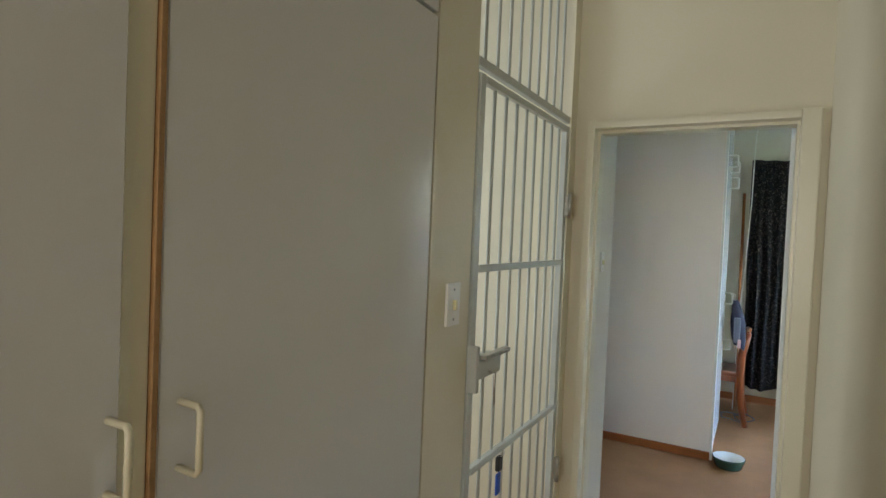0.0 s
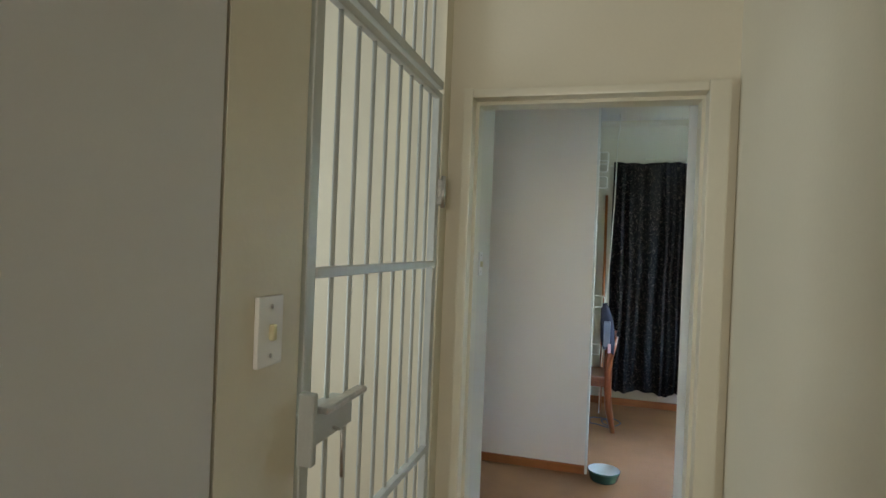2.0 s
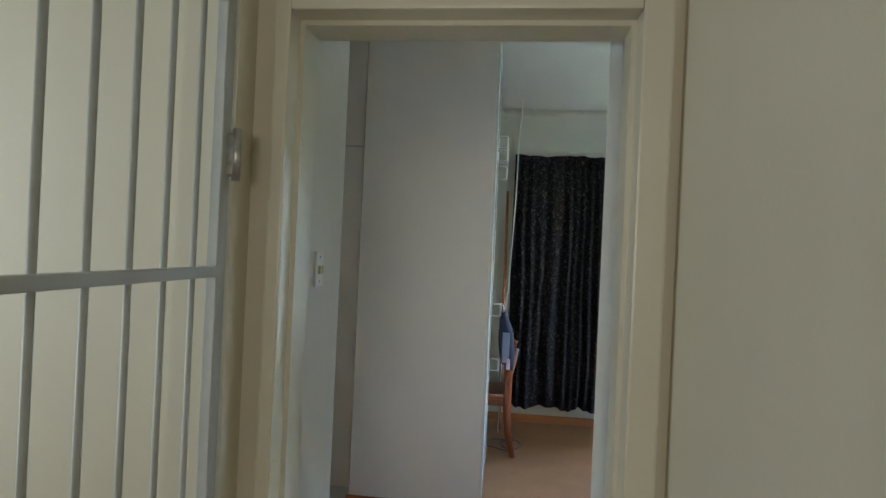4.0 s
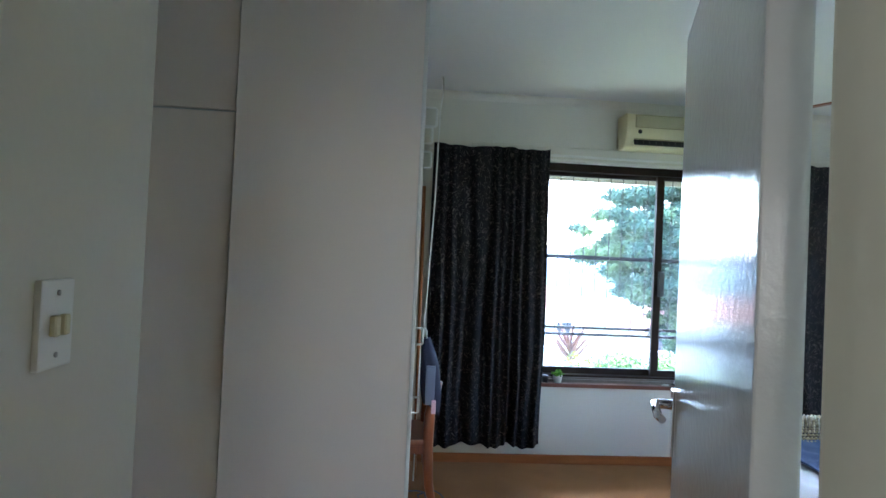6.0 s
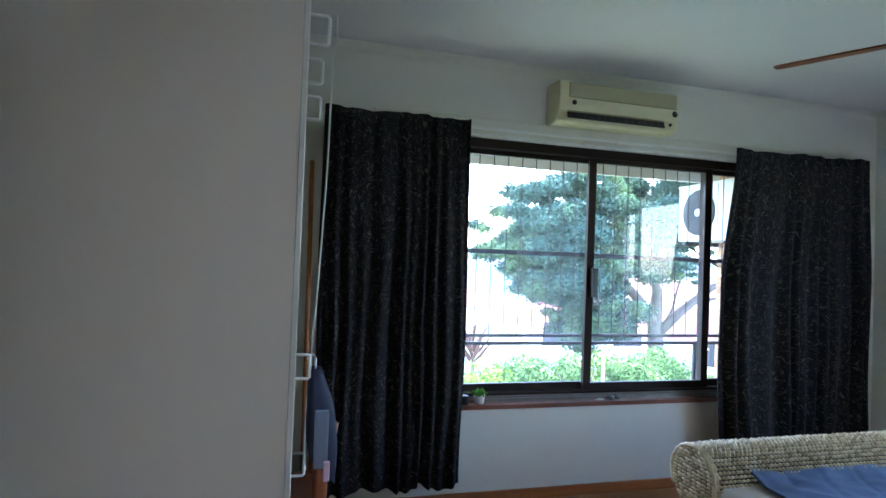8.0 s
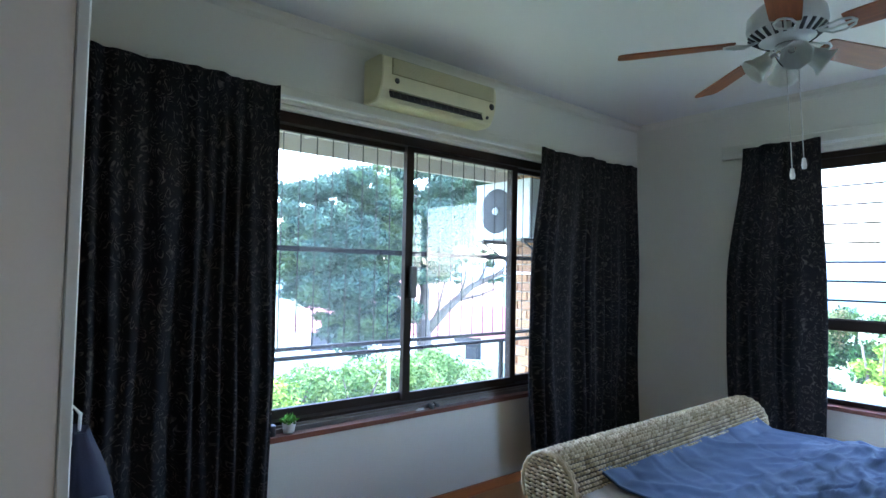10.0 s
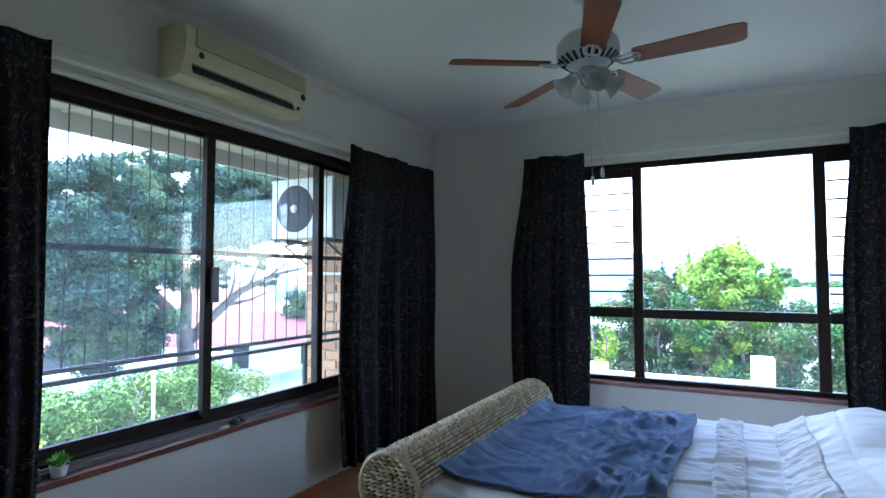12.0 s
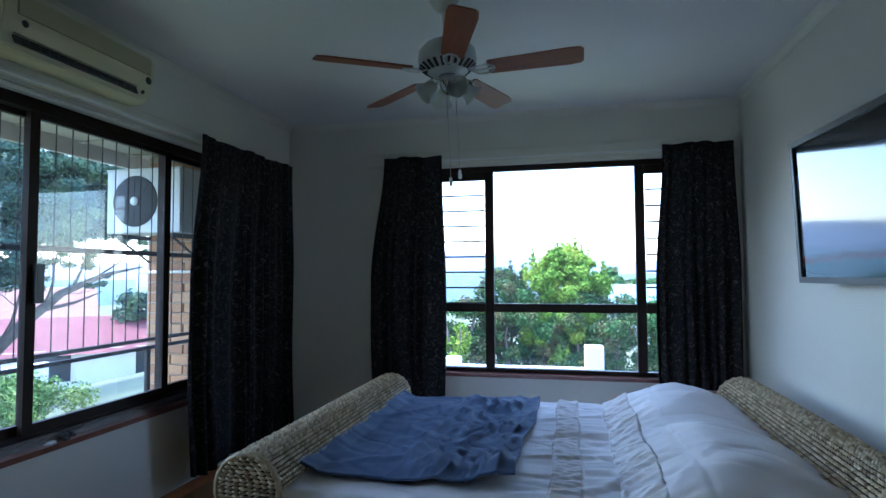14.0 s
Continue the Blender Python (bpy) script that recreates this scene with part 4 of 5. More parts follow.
def duvet_z(x, y):
    """Height of the cover: flat, swelling over the pillows, with creases drawn out of the ruched bands."""
    t = max(0.0, min(1.0, (4.02 - y) / 0.78))
    pil = math.sin(math.pi * min(1.0, t * 0.86) ** 0.92) ** 1.15
    side = smooth01(min(x - BX0 + 0.12, BX1 - x + 0.12) / 0.34)
    dip = 1 - 0.16 * math.exp(-((x - 2.66) / 0.16) ** 2)
    z = 0.60 + 0.185 * pil * dip * (0.35 + 0.65 * side)
    near = sum(math.exp(-((y - c) / (w * 1.9)) ** 2) for c, w in BANDS)
    z += 0.012 * near * noise.noise(Vector((x * 21 + y * 4, y * 4.5, 2.0)))
    z += 0.009 * noise.noise(Vector((x * 3, y * 3, 0.0))) + 0.005 * noise.noise(Vector((x * 9 + y * 3, y * 4, 1.0)))
    z += 0.010 * pil * noise.noise(Vector((x * 4 - y * 5, y * 5 + x, 4.0)))
    z -= 0.007 * math.exp(-((y - 3.76 - 0.02 * math.sin(x * 3)) / 0.008) ** 2)
    crease = abs(noise.noise(Vector((x * 2.4 + y * 1.7, y * 1.3 - x * 0.6, 8.0))))
    z += (0.013 - 0.007 * pil) * max(0.0, 1 - crease * 7) - 0.006 * max(0.0, 1 - abs(noise.noise(Vector((x * 5.1 - y * 2, y * 1.5, 12.0)))) * 8)
    tuck = smooth01((3.50 - y) / 0.16)
    z += tuck * 0.030 * noise.noise(Vector((x * 8, y * 3, 15.0)))
    return z


def duvet_edge(x, y):
    edge = max(0.0, BX0 + 0.06 - x, x - BX1 + 0.06)
    return min(0.42, (edge / 0.09) ** 2 * 0.24)


def duvet(u, v):
    x = BX0 - 0.06 + u * (BX1 - BX0 + 0.12)
    y = 3.30 + v * (5.40 - 3.30)
    return Vector((x, y, duvet_z(x, y) - duvet_edge(x, y)))


def ruched(centre, half):
    """A gathered strip of cover between two stitched seams."""
    def fn(u, v):
        x = BX0 - 0.05 + u * (BX1 - BX0 + 0.10)
        y = centre + half * (2 * v - 1) + 0.006 * math.sin(x * 9 + centre * 20)
        inside = smooth01(min(v, 1 - v) / 0.12)
        pucker = noise.noise(Vector((x * 34 + y * 8, y * 8, centre))) + 0.7 * noise.noise(Vector((x * 62 - y * 10, y * 15, centre + 3)))
        z = duvet_z(x, y) - duvet_edge(x, y)
        return Vector((x, y, z + inside * (0.010 + 0.013 * pucker) - 0.004 * (1 - inside)))
    return fn


dv = thing("duvet", "pale grey cotton duvet with ruched bands pulled up over the pillows", "duvet")
for nm, fn, nx, ny, thick in (("cover", duvet, 170, 190, 0.03), ("ruched_band", ruched(*BANDS[0]), 300, 26, 0.012), ("ruched_band", ruched(*BANDS[1]), 300, 26, 0.012)):
    piece = cloth_sheet(nm, "", "", M_DUVET, nx, ny, fn, thick, dv)
    if nm == "ruched_band":
        tagged(piece, "gathered band of the same cotton")


def throw(u, v):
    """u along the bed's width, v from the foot towards the head."""
    x = 1.93 + u * 1.56
    yb = 4.44 + 0.022 * math.sin(u * 6) + 0.005 * math.sin(u * 17 + 1)
    y = 5.40 + (yb - 5.40) * v
    z = duvet_z(x, y) + 0.024
    fold = smooth01((v - 0.18) / 0.6) * (0.3 + 0.7 * smooth01(min(u, 1 - u, 1 - v) / 0.07))
    ridge = max(0.0, 1 - abs(noise.noise(Vector((x * 1.6 + y * 1.2, y * 7 + x * 0.9, 3.0)))) * 4.5)
    ridge2 = max(0.0, 1 - abs(noise.noise(Vector((x * 3.2 - y * 2.0, y * 12 + x * 1.5, 6.0)))) * 4.0)
    z += fold * (0.030 * ridge ** 1.6 + 0.022 * ridge2 ** 1.5)
    z += (0.3 + 0.7 * fold) * 0.009 * noise.noise(Vector((x * 9 - y * 3, y * 20, 9.0)))
    z += 0.0035 * noise.noise(Vector((x * 15, y * 15, 7.0)))
    hem = min(u, 1 - u, 1 - v)
    z += 0.007 * smooth01(1 - hem / 0.02)
    bunch = math.exp(-((u - 0.06) / 0.09) ** 2 - ((v - 0.93) / 0.12) ** 2)
    z += 0.07 * bunch + 0.015 * smooth01((v - 0.93) / 0.07)
    if v < 0.12:
        z += (0.12 - v) * 0.35
    return Vector((x, y, z))


cloth_sheet("throw_blanket", "rumpled blue plush throw across the foot of the bed", "blanket", M_THROW, 130, 100, throw, 0.012)

# ---- picture over the bed ----
pic = thing("framed_picture", "large dark framed picture under glass over the headboard", "picture", (2.435, 2.925, 1.412))
pic.matrix_world = pose(2.36, 2.962, 1.412, -2.3, 0, 3.0)
PW, PH = 1.34, 0.75
part("print", bm_box(-PW / 2 + 0.03, PW / 2 - 0.03, 0.004, 0.018, 0.03, PH - 0.03), M_PICTURE, pic, "dark print under glossy glass, window reflection painted in")
part("frame", boxes((-PW / 2, PW / 2, 0, 0.03, 0, 0.03), (-PW / 2, PW / 2, 0, 0.03, PH - 0.03, PH), (-PW / 2, -PW / 2 + 0.03, 0, 0.03, 0.03, PH - 0.03), (PW / 2 - 0.03, PW / 2, 0, 0.03, 0.03, PH - 0.03)), M_DARK, pic, "thin black frame")

# ---- bedside ----
bt = thing("bedside_table", "small dark wooden bedside table by the headboard", "bedside table", (3.86, 3.22, 0))
part("top", bm_box(-0.19, 0.19, -0.2, 0.2, 0.60, 0.63, 0.005), M_SILL, bt)
for x in (-0.16, 0.16):
    for y in (-0.17, 0.17):
        part("leg", bm_box(x - 0.02, x + 0.02, y - 0.02, y + 0.02, 0, 0.60, 0.003), M_SILL, bt)
lp = thing("desk_clock", "small black clock with silver trim on the bedside table", "clock", (3.80, 3.20, 0.63))
part("body", bm_box(-0.05, 0.05, -0.03, 0.03, 0, 0.07, 0.008, 2), M_DARK, lp)
part("trim", bm_box(-0.052, -0.049, -0.02, 0.02, 0.02, 0.055), M_STEEL, lp)

# ---- things by the wardrobe ----
chair = thing("dining_chair", "red-brown wooden chair with curved back legs, drawn up by the wardrobe", "chair", (0.105, 6.02, 0), 90)
# own axes: +y is the chair's front
for s in (-1, 1):
    part("back_leg", bm_tube([(s * 0.19, -0.06, 0.0), (s * 0.19, -0.015, 0.20), (s * 0.19, 0.0, 0.44), (s * 0.19, -0.005, 0.62), (s * 0.19, -0.03, 0.72), (s * 0.19, -0.05, 0.82)], [0.024, 0.028, 0.034, 0.033, 0.030, 0.026], 10), M_CHAIR, chair)
    part("front_leg", bm_tube([(s * 0.19, 0.40, 0.0), (s * 0.19, 0.40, 0.43)], [0.016, 0.022], 8), M_CHAIR, chair)
    part("side_rail", bm_box(s * 0.19 - 0.012, s * 0.19 + 0.012, 0.02, 0.38, 0.38, 0.43, 0.003), M_CHAIR, chair)
part("seat", bm_box(-0.21, 0.21, -0.01, 0.43, 0.43, 0.47, 0.012, 2), M_CHAIR, chair)
part("top_rail", bm_box(-0.19, 0.19, -0.058, -0.03, 0.76, 0.83, 0.008, 2), M_CHAIR, chair)
part("back_splat", bm_box(-0.07, 0.07, -0.03, -0.012, 0.47, 0.765, 0.004), M_CHAIR, chair)
jacket = bmesh.new()
rows = []
for j in range(13):
    v = j / 12
    z = 1.13 - 0.36 * v
    ring = []
    for k in range(14):
        an = 2 * math.pi * k / 14
        rx = 0.020 + 0.035 * math.sin(v * 2.4) + 0.006 * math.sin(3 * an + 5 * v)
        ry = 0.05 + 0.11 * v - 0.05 * max(0, v - 0.75)
        ring.append(jacket.verts.new((0.05 + 0.05 * v + rx * math.cos(an), 5.44 + 0.04 * v + ry * math.sin(an) * (1 + 0.15 * math.sin(5 * an)), z + 0.03 * v * math.sin(2 * an))))
    rows.append(ring)
for r0, r1 in zip(rows, rows[1:]):
    for k in range(14):
        jacket.faces.new((r0[k], r0[(k + 1) % 14], r1[(k + 1) % 14], r1[k])).smooth = True
jacket.faces.new(rows[0]), jacket.faces.new(rows[-1][::-1])
bmesh.ops.recalc_face_normals(jacket, faces=jacket.faces[:])
jk = thing("hanging_jacket", "navy jacket hung from the wardrobe handle", "jacket")
part("body", jacket, M_NAVY, jk)
part("lining", bm_box(0.052, 0.10, 5.33, 5.36, 0.80, 1.0, 0.008, 2), M_GREYCLOTH, jk, "grey-blue lining")
part("label", bm_box(0.085, 0.108, 5.315, 5.33, 0.76, 0.83, 0.004), M_PINK, jk, "pale pink flap")
part("hook", bm_tube([(0.02, 5.40, 1.17), (0.035, 5.40, 1.19), (0.05, 5.41, 1.17), (0.05, 5.43, 1.10)], 0.004, 6), M_WHITE, jk)
thing("light_pull_cord", "white cord hanging from the ceiling beside the curtain", "cord", bm=bm_tube([(0.135, 6.42, 2.85), (0.14, 6.42, 2.72), (0.125, 6.41, 2.62), (0.12, 6.40, 2.40), (0.115, 6.40, 2.0), (0.10, 6.39, 1.6), (0.085, 6.38, 1.25), (0.06, 6.38, 0.9), (0.05, 6.38, 0.0)], 0.005, 6), mat=M_WHITE)
thing("wooden_pole", "thin brown wooden pole leaning beside the curtain", "pole", bm=bm_tube([(0.06, 6.48, 0.0), (0.045, 6.72, 2.1)], 0.014, 8), mat=M_SKIRT)
thing("floor_cable", "pale cable coiled on the carpet by the chair", "cable", bm=bm_tube([(0.02 + 0.11 * math.cos(k * 0.7) + 0.012 * k, 6.05 + 0.13 * math.sin(k * 0.7), 0.006 + 0.02 * abs(math.sin(k * 1.3))) for k in range(16)], 0.005, 6), mat=M_GREYCLOTH)
dk = thing("desk", "dark wooden desk in the alcove beside the wardrobe", "desk", (-0.50, 6.08, 0))
part("top", bm_box(-0.30, 0.20, -0.44, 0.66, 0.72, 0.75, 0.004), M_CHAIR, dk)
for y in (-0.42, 0.62):
    part("side", bm_box(-0.28, 0.18, y - 0.015, y + 0.015, 0, 0.72), M_CHAIR, dk)
thing("wall_alcove", "", "", bm=boxes((-0.93, -0.82, 5.621, 6.768, 0, TOP - 0.001)), mat=M_WALL, kind="structure")
bpy.data.objects["wall_alcove"]["label"], bpy.data.objects["wall_alcove"]["category"] = "cream painted alcove wall", "wall"

bowl = thing("pet_bowl", "green enamel bowl, white inside, on the carpet", "bowl", (0.082, 4.77, 0))
part("outside", bm_lathe([(0, 0.001), (0.082, 0.001), (0.09, 0.012), (0.104, 0.060), (0.108, 0.072), (0.103, 0.074)], seg=32), M_GREEN_ENAMEL, bowl)
part("inside", bm_lathe([(0.1035, 0.074), (0.098, 0.062), (0.084, 0.018), (0.07, 0.010), (0, 0.009)], seg=32), M_WHITE_ENAMEL, bowl, "white enamel inside")

# ---- on the sill ----
pot = thing("potted_succulent", "tiny bright green succulent in a white pot on the sill", "plant", (1.16, 6.785, NZ0 - 0.002))
part("pot", bm_lathe([(0, 0), (0.028, 0), (0.036, 0.05), (0.037, 0.06), (0.031, 0.06), (0.028, 0.05), (0, 0.05)]), M_WHITE, pot)
lv = bmesh.new()
rng = random.Random(3)
for i in range(60):
    an, el, l = rng.uniform(0, 6.28), rng.uniform(0.2, 1.4), rng.uniform(0.03, 0.055)
    d = Vector((math.cos(an) * math.cos(el), math.sin(an) * math.cos(el), math.sin(el)))
    o = Vector((rng.uniform(-0.022, 0.022), rng.uniform(-0.022, 0.022), 0.05))
    bm_tube([o, o + d * l * 0.6, o + d * l], [0.004, 0.007, 0.001], 5, lv)
part("leaves", lv, M_SUCCULENT, pot)
thing("small_dark_tin", "small dark tin on the sill by the curtain", "tin", (1.06, 6.785, NZ0 - 0.002), bm=bm_lathe([(0, 0), (0.025, 0), (0.025, 0.05), (0.022, 0.055), (0, 0.055)]), mat=M_DARK)
gl = thing("sunglasses", "folded dark sunglasses lying on the sill", "sunglasses", (2.14, 6.785, NZ0 - 0.002), 20)
for s in (-1, 1):
    part("lens", bm_lathe([(0, 0), (0.026, 0.0), (0.026, 0.006), (0, 0.008)], (s * 0.033, 0, 0.012), 14, axis=(0, -0.6, 0.8)), M_DARK, gl)
    part("arm", bm_tube([(s * 0.06, 0.0, 0.012), (s * 0.05, 0.03, 0.01), (-s * 0.05, 0.035, 0.006)], 0.003, 6), M_DARK, gl)
part("bridge", bm_tube([(-0.012, 0, 0.016), (0, 0, 0.02), (0.012, 0, 0.016)], 0.003, 6), M_STEEL, gl)
thing("key_ring", "small bunch of steel keys on the sill", "keys", (2.03, 6.78, NZ0 - 0.002), bm=boxes((-0.03, 0.03, -0.008, 0.008, 0, 0.004), (-0.01, 0.035, 0.006, 0.02, 0.002, 0.007)), mat=M_STEEL)

# ---- outside ----
M_GRILLEGREY = plain("grey_guard_wire", (0.022, 0.023, 0.025), 0.6, vary=0.1)
def ground_z(x, y):
    d = max(0.0, x - 16, y - 9)
    return -0.75 - 4.5 * smooth01(d / 30)


verts, faces = [], []
xs = [-400, -150, -60, -20, -5, 0, 5, 8, 11, 15, 20, 26, 34, 45, 60, 100, 200, 600]
ys = [-600, -200, -60, -20, -5, 3, 8, 11, 15, 20, 26, 34, 45, 60, 100, 200, 600]
for y in ys:
    for x in xs:
        verts.append((x, y, ground_z(x, y)))
for j in range(len(ys) - 1):
    for i in range(len(xs) - 1):
        o = j * len(xs) + i
        faces.append((o, o + 1, o + 1 + len(xs), o + len(xs)))
me = bpy.data.meshes.new("ground")
me.from_pydata(verts, [], faces)
me.materials.append(M_GRASS)
for p in me.polygons:
    p.use_smooth = True
tagged(new("ground", me), "green lawn sloping away from the house", "ground", kind="structure")


def hill(name, label, pts, depth, mat):
    bm = bmesh.new()
    n = 60
    a, b = Vector(pts[0]), Vector(pts[1])
    crest = []
    for i in range(n + 1):
        p = a.lerp(b, i / n)
        h = pts[2] * (0.7 + 0.5 * noise.noise(Vector((i * 0.07, depth, 0)))) * (0.4 + 0.6 * math.sin(math.pi * i / n))
        crest.append((bm.verts.new((p.x, p.y, -6)), bm.verts.new((p.x * 1.05, p.y * 1.05, max(-4, h))), bm.verts.new((p.x * 1.3, p.y * 1.3, -6))))
    for c, d in zip(crest, crest[1:]):
        bm.faces.new((c[0], d[0], d[1], c[1])).smooth = True
        bm.faces.new((c[1], d[1], d[2], c[2])).smooth = True
    return structure(name, bm, mat, label, "hills")


hill("backdrop_hills", "hazy blue hills on the horizon", ((420, -260, 0), (300, 420, 0), 24), 1, M_HILL)
hill("backdrop_hills_north", "hazy blue hills on the horizon", ((330, 380, 0), (-380, 420, 0), 20), 2, M_HILL)
hill("backdrop_woods", "hazy line of distant trees", ((150, -60, 0), (130, 90, 0), 3.2), 3, M_FARWOOD)
hill("backdrop_woods_north", "hazy line of distant trees", ((120, 110, 0), (-120, 150, 0), 2.4), 4, M_FARWOOD)


def leaves(name, blobs, count, size, mat, parent, seed, squash=0.8):
    """Many small bent leaves scattered through uneven clumps; blobs are (x, y, z, r)."""
    rng = random.Random(seed)
    verts, faces = [], []
    total = sum(b[3] ** 2 for b in blobs)
    for bx, by, bz, r in blobs:
        for _ in range(int(count * r * r / total)):
            d = Vector((rng.gauss(0, 1), rng.gauss(0, 1), rng.gauss(0, 1))).normalized()
            rad = r * rng.random() ** 0.4 * (0.82 + 0.36 * noise.noise(d * 2.3 + Vector((bx, by, bz))))
            c = Vector((bx, by, bz)) + Vector((d.x, d.y, d.z * squash)) * rad
            s = size * rng.uniform(0.6, 1.4)
            t = Vector((rng.gauss(0, 1), rng.gauss(0, 1), rng.gauss(0, 0.6))).normalized()
            n = (d + Vector((rng.gauss(0, 0.5), rng.gauss(0, 0.5), rng.gauss(0, 0.5)))).normalized()
            w = n.cross(t).normalized()
            t = w.cross(n)
            o = len(verts)
            verts += [tuple(c - t * s), tuple(c + w * s * 0.45 + n * s * 0.12), tuple(c + t * s), tuple(c - w * s * 0.45 + n * s * 0.12)]
            faces += [(o, o + 1, o + 2), (o, o + 2, o + 3)]
    me = bpy.data.meshes.new(name)
    me.from_pydata(verts, [], faces)
    me.materials.append(mat)
    ob = new(name, me)
    ob.parent = parent
    return tagged(ob, kind="stuff")


def limb(bm, p, d, length, r, depth, rng, tips):
    pts, radii = [Vector(p)], [r]
    d = Vector(d).normalized()
    for k in range(4):
        d = (d + Vector((rng.uniform(-0.28, 0.28), rng.uniform(-0.28, 0.28), rng.uniform(-0.08, 0.22)))).normalized()
        pts.append(pts[-1] + d * length / 4)
        radii.append(r * (1 - 0.14 * (k + 1)))
    bm_tube(pts, radii, 7, bm)
    if depth == 0:
        tips.append(pts[-1])
        return
    for k in range(3):
        an = rng.uniform(0, 6.28)
        side = (d.orthogonal() * math.cos(an) + d.cross(d.orthogonal()) * math.sin(an))
        limb(bm, pts[2 + k % 3], d * 0.75 + side * rng.uniform(0.5, 0.9), length * 0.68, radii[-1] * 0.7, depth - 1, rng, tips)


def big_tree(x, y, h, seed, label, count, size, mat, leans=((-0.7, 0.2, 0.8), (0.6, -0.3, 0.8), (0.0, 0.5, 1.0), (0.3, 0.4, 1.2)), spread=1.0):
    rng = random.Random(seed)
    z0 = ground_z(x, y)
    t = thing("tree", label, "tree", (x, y, z0))
    bm = bmesh.new()
    tips = []
    bm_tube([(0, 0, -0.2), (0.08, 0.0, h * 0.1), (0.0, 0.05, h * 0.2)], [h * 0.035, h * 0.03, h * 0.026], 9, bm)
    for d in leans:
        limb(bm, (0, 0.03, h * 0.18), d, h * 0.30, h * 0.018, 2, rng, tips)
    part("trunk", bm, M_BARK, t, "grey-brown forking trunk")
    blobs = []
    for p in tips:
        blobs.append((p.x * spread, p.y * spread, p.z, h * rng.uniform(0.07, 0.12)))
    leaves("crown", blobs, count, size, mat, t, seed, 0.75)
    return t


def step_line(x, xs, ys):
    """Straight-line reading of a short profile."""
    if x <= xs[0]:
        return ys[0]
    for a, b, u, v in zip(xs, xs[1:], ys, ys[1:]):
        if x <= b:
            return u + (v - u) * (x - a) / (b - a)
    return ys[-1]


def crown_clumps(t, seed, n, depth, profile, count, size, radius, thin=0.95):
    """Clumps of leaves filling a crown whose underside and top follow profile (x, low, high), in the tree's own axes."""
    xs, lows, highs = zip(*profile)
    rng = random.Random(seed)
    blobs = []
    while len(blobs) < n:
        x, y = rng.uniform(xs[0], xs[-1]), rng.uniform(-1, 1)
        lo, hi = step_line(x, xs, lows), step_line(x, xs, highs)
        z = rng.uniform(min(lows), max(highs))
        k = (z - lo) / max(0.1, hi - lo)
        if not 0 < k < 1 or y * y + (2 * k - 1) ** 4 > 1.05:
            continue
        if noise.noise(Vector((x * 0.9, y * 2.1, z * 1.3 + seed))) > thin:
            continue
        blobs.append((x, y * depth, z, rng.uniform(*radius)))
    return leaves("crown", blobs, count, size, M_FOLIAGE, t, seed + 1, 0.62)


def spreading_tree():
    """The big tree: a forked trunk, a crown drooping low on one side, bare limbs reaching out on the other."""
    z0 = ground_z(10.6, 18.0)
    t = thing("tree", "big grey-green spreading tree beyond the garden", "tree", (10.6, 18.0, z0))
    bm = bmesh.new()
    rng, tips = random.Random(7), []
    bm_tube([(0, 0, -0.2), (0.05, 0, 0.8), (0.0, 0.05, 1.7)], [0.30, 0.25, 0.22], 10, bm)
    bm_tube([(0.0, 0.05, 1.6), (-0.5, 0.1, 2.3), (-1.3, 0.0, 3.0), (-2.4, -0.2, 3.9)], [0.20, 0.16, 0.12, 0.07], 8, bm)
    bm_tube([(0.0, 0.05, 1.6), (0.1, 0.1, 2.6), (-0.1, 0.2, 3.6), (0.2, 0.2, 5.2)], [0.18, 0.15, 0.12, 0.06], 8, bm)
    bm_tube([(0.05, 0.0, 1.3), (0.7, -0.2, 2.0), (1.7, -0.3, 2.75), (2.6, -0.4, 3.1), (3.3, -0.4, 3.3), (4.4, -0.5, 3.5)], [0.17, 0.14, 0.11, 0.085, 0.06, 0.025], 8, bm)
    bm_tube([(0.7, -0.2, 2.0), (1.5, 0.1, 2.3), (2.6, 0.2, 2.45), (3.6, 0.2, 2.75)], [0.08, 0.06, 0.045, 0.015], 7, bm)
    for p, d, l, r in (((1.2, -0.25, 2.4), (0.6, 0.1, 0.9), 1.5, 0.05), ((2.0, -0.35, 2.9), (0.9, 0.2, 0.8), 1.3, 0.045), ((2.6, -0.4, 3.1), (0.8, -0.3, 0.6), 1.3, 0.035), ((1.5, 0.1, 2.3), (0.9, 0.2, 0.25), 1.2, 0.03), ((-1.3, 0.0, 3.0), (-0.8, -0.3, -0.1), 1.8, 0.05), ((0.3, -0.1, 1.7), (0.5, -0.2, 0.9), 1.6, 0.05)):
        limb(bm, p, d, l, r, 2, rng, tips)
    part("trunk", bm, M_BARK, t, "grey-brown forking trunk with bare side limbs")
    crown_clumps(t, 8, 640, 2.0, ((-5.2, 3.6, 5.0), (-4.5, 2.7, 5.6), (-3.0, 1.5, 6.0), (-2.7, 0.85, 6.15), (-1.35, 0.85, 6.5), (-1.0, 2.2, 6.6), (0.2, 3.7, 6.9), (1.0, 4.1, 6.9), (2.2, 4.4, 6.8), (3.6, 4.5, 6.6), (5.4, 4.8, 6.2)), 330000, 0.054, (0.28, 0.6))
    leaves("sprays", [(p.x, p.y, p.z, 0.22) for p in tips if p.x > 0], 6000, 0.045, M_FOLIAGE, t, 12, 0.5)
    return t


spreading_tree()

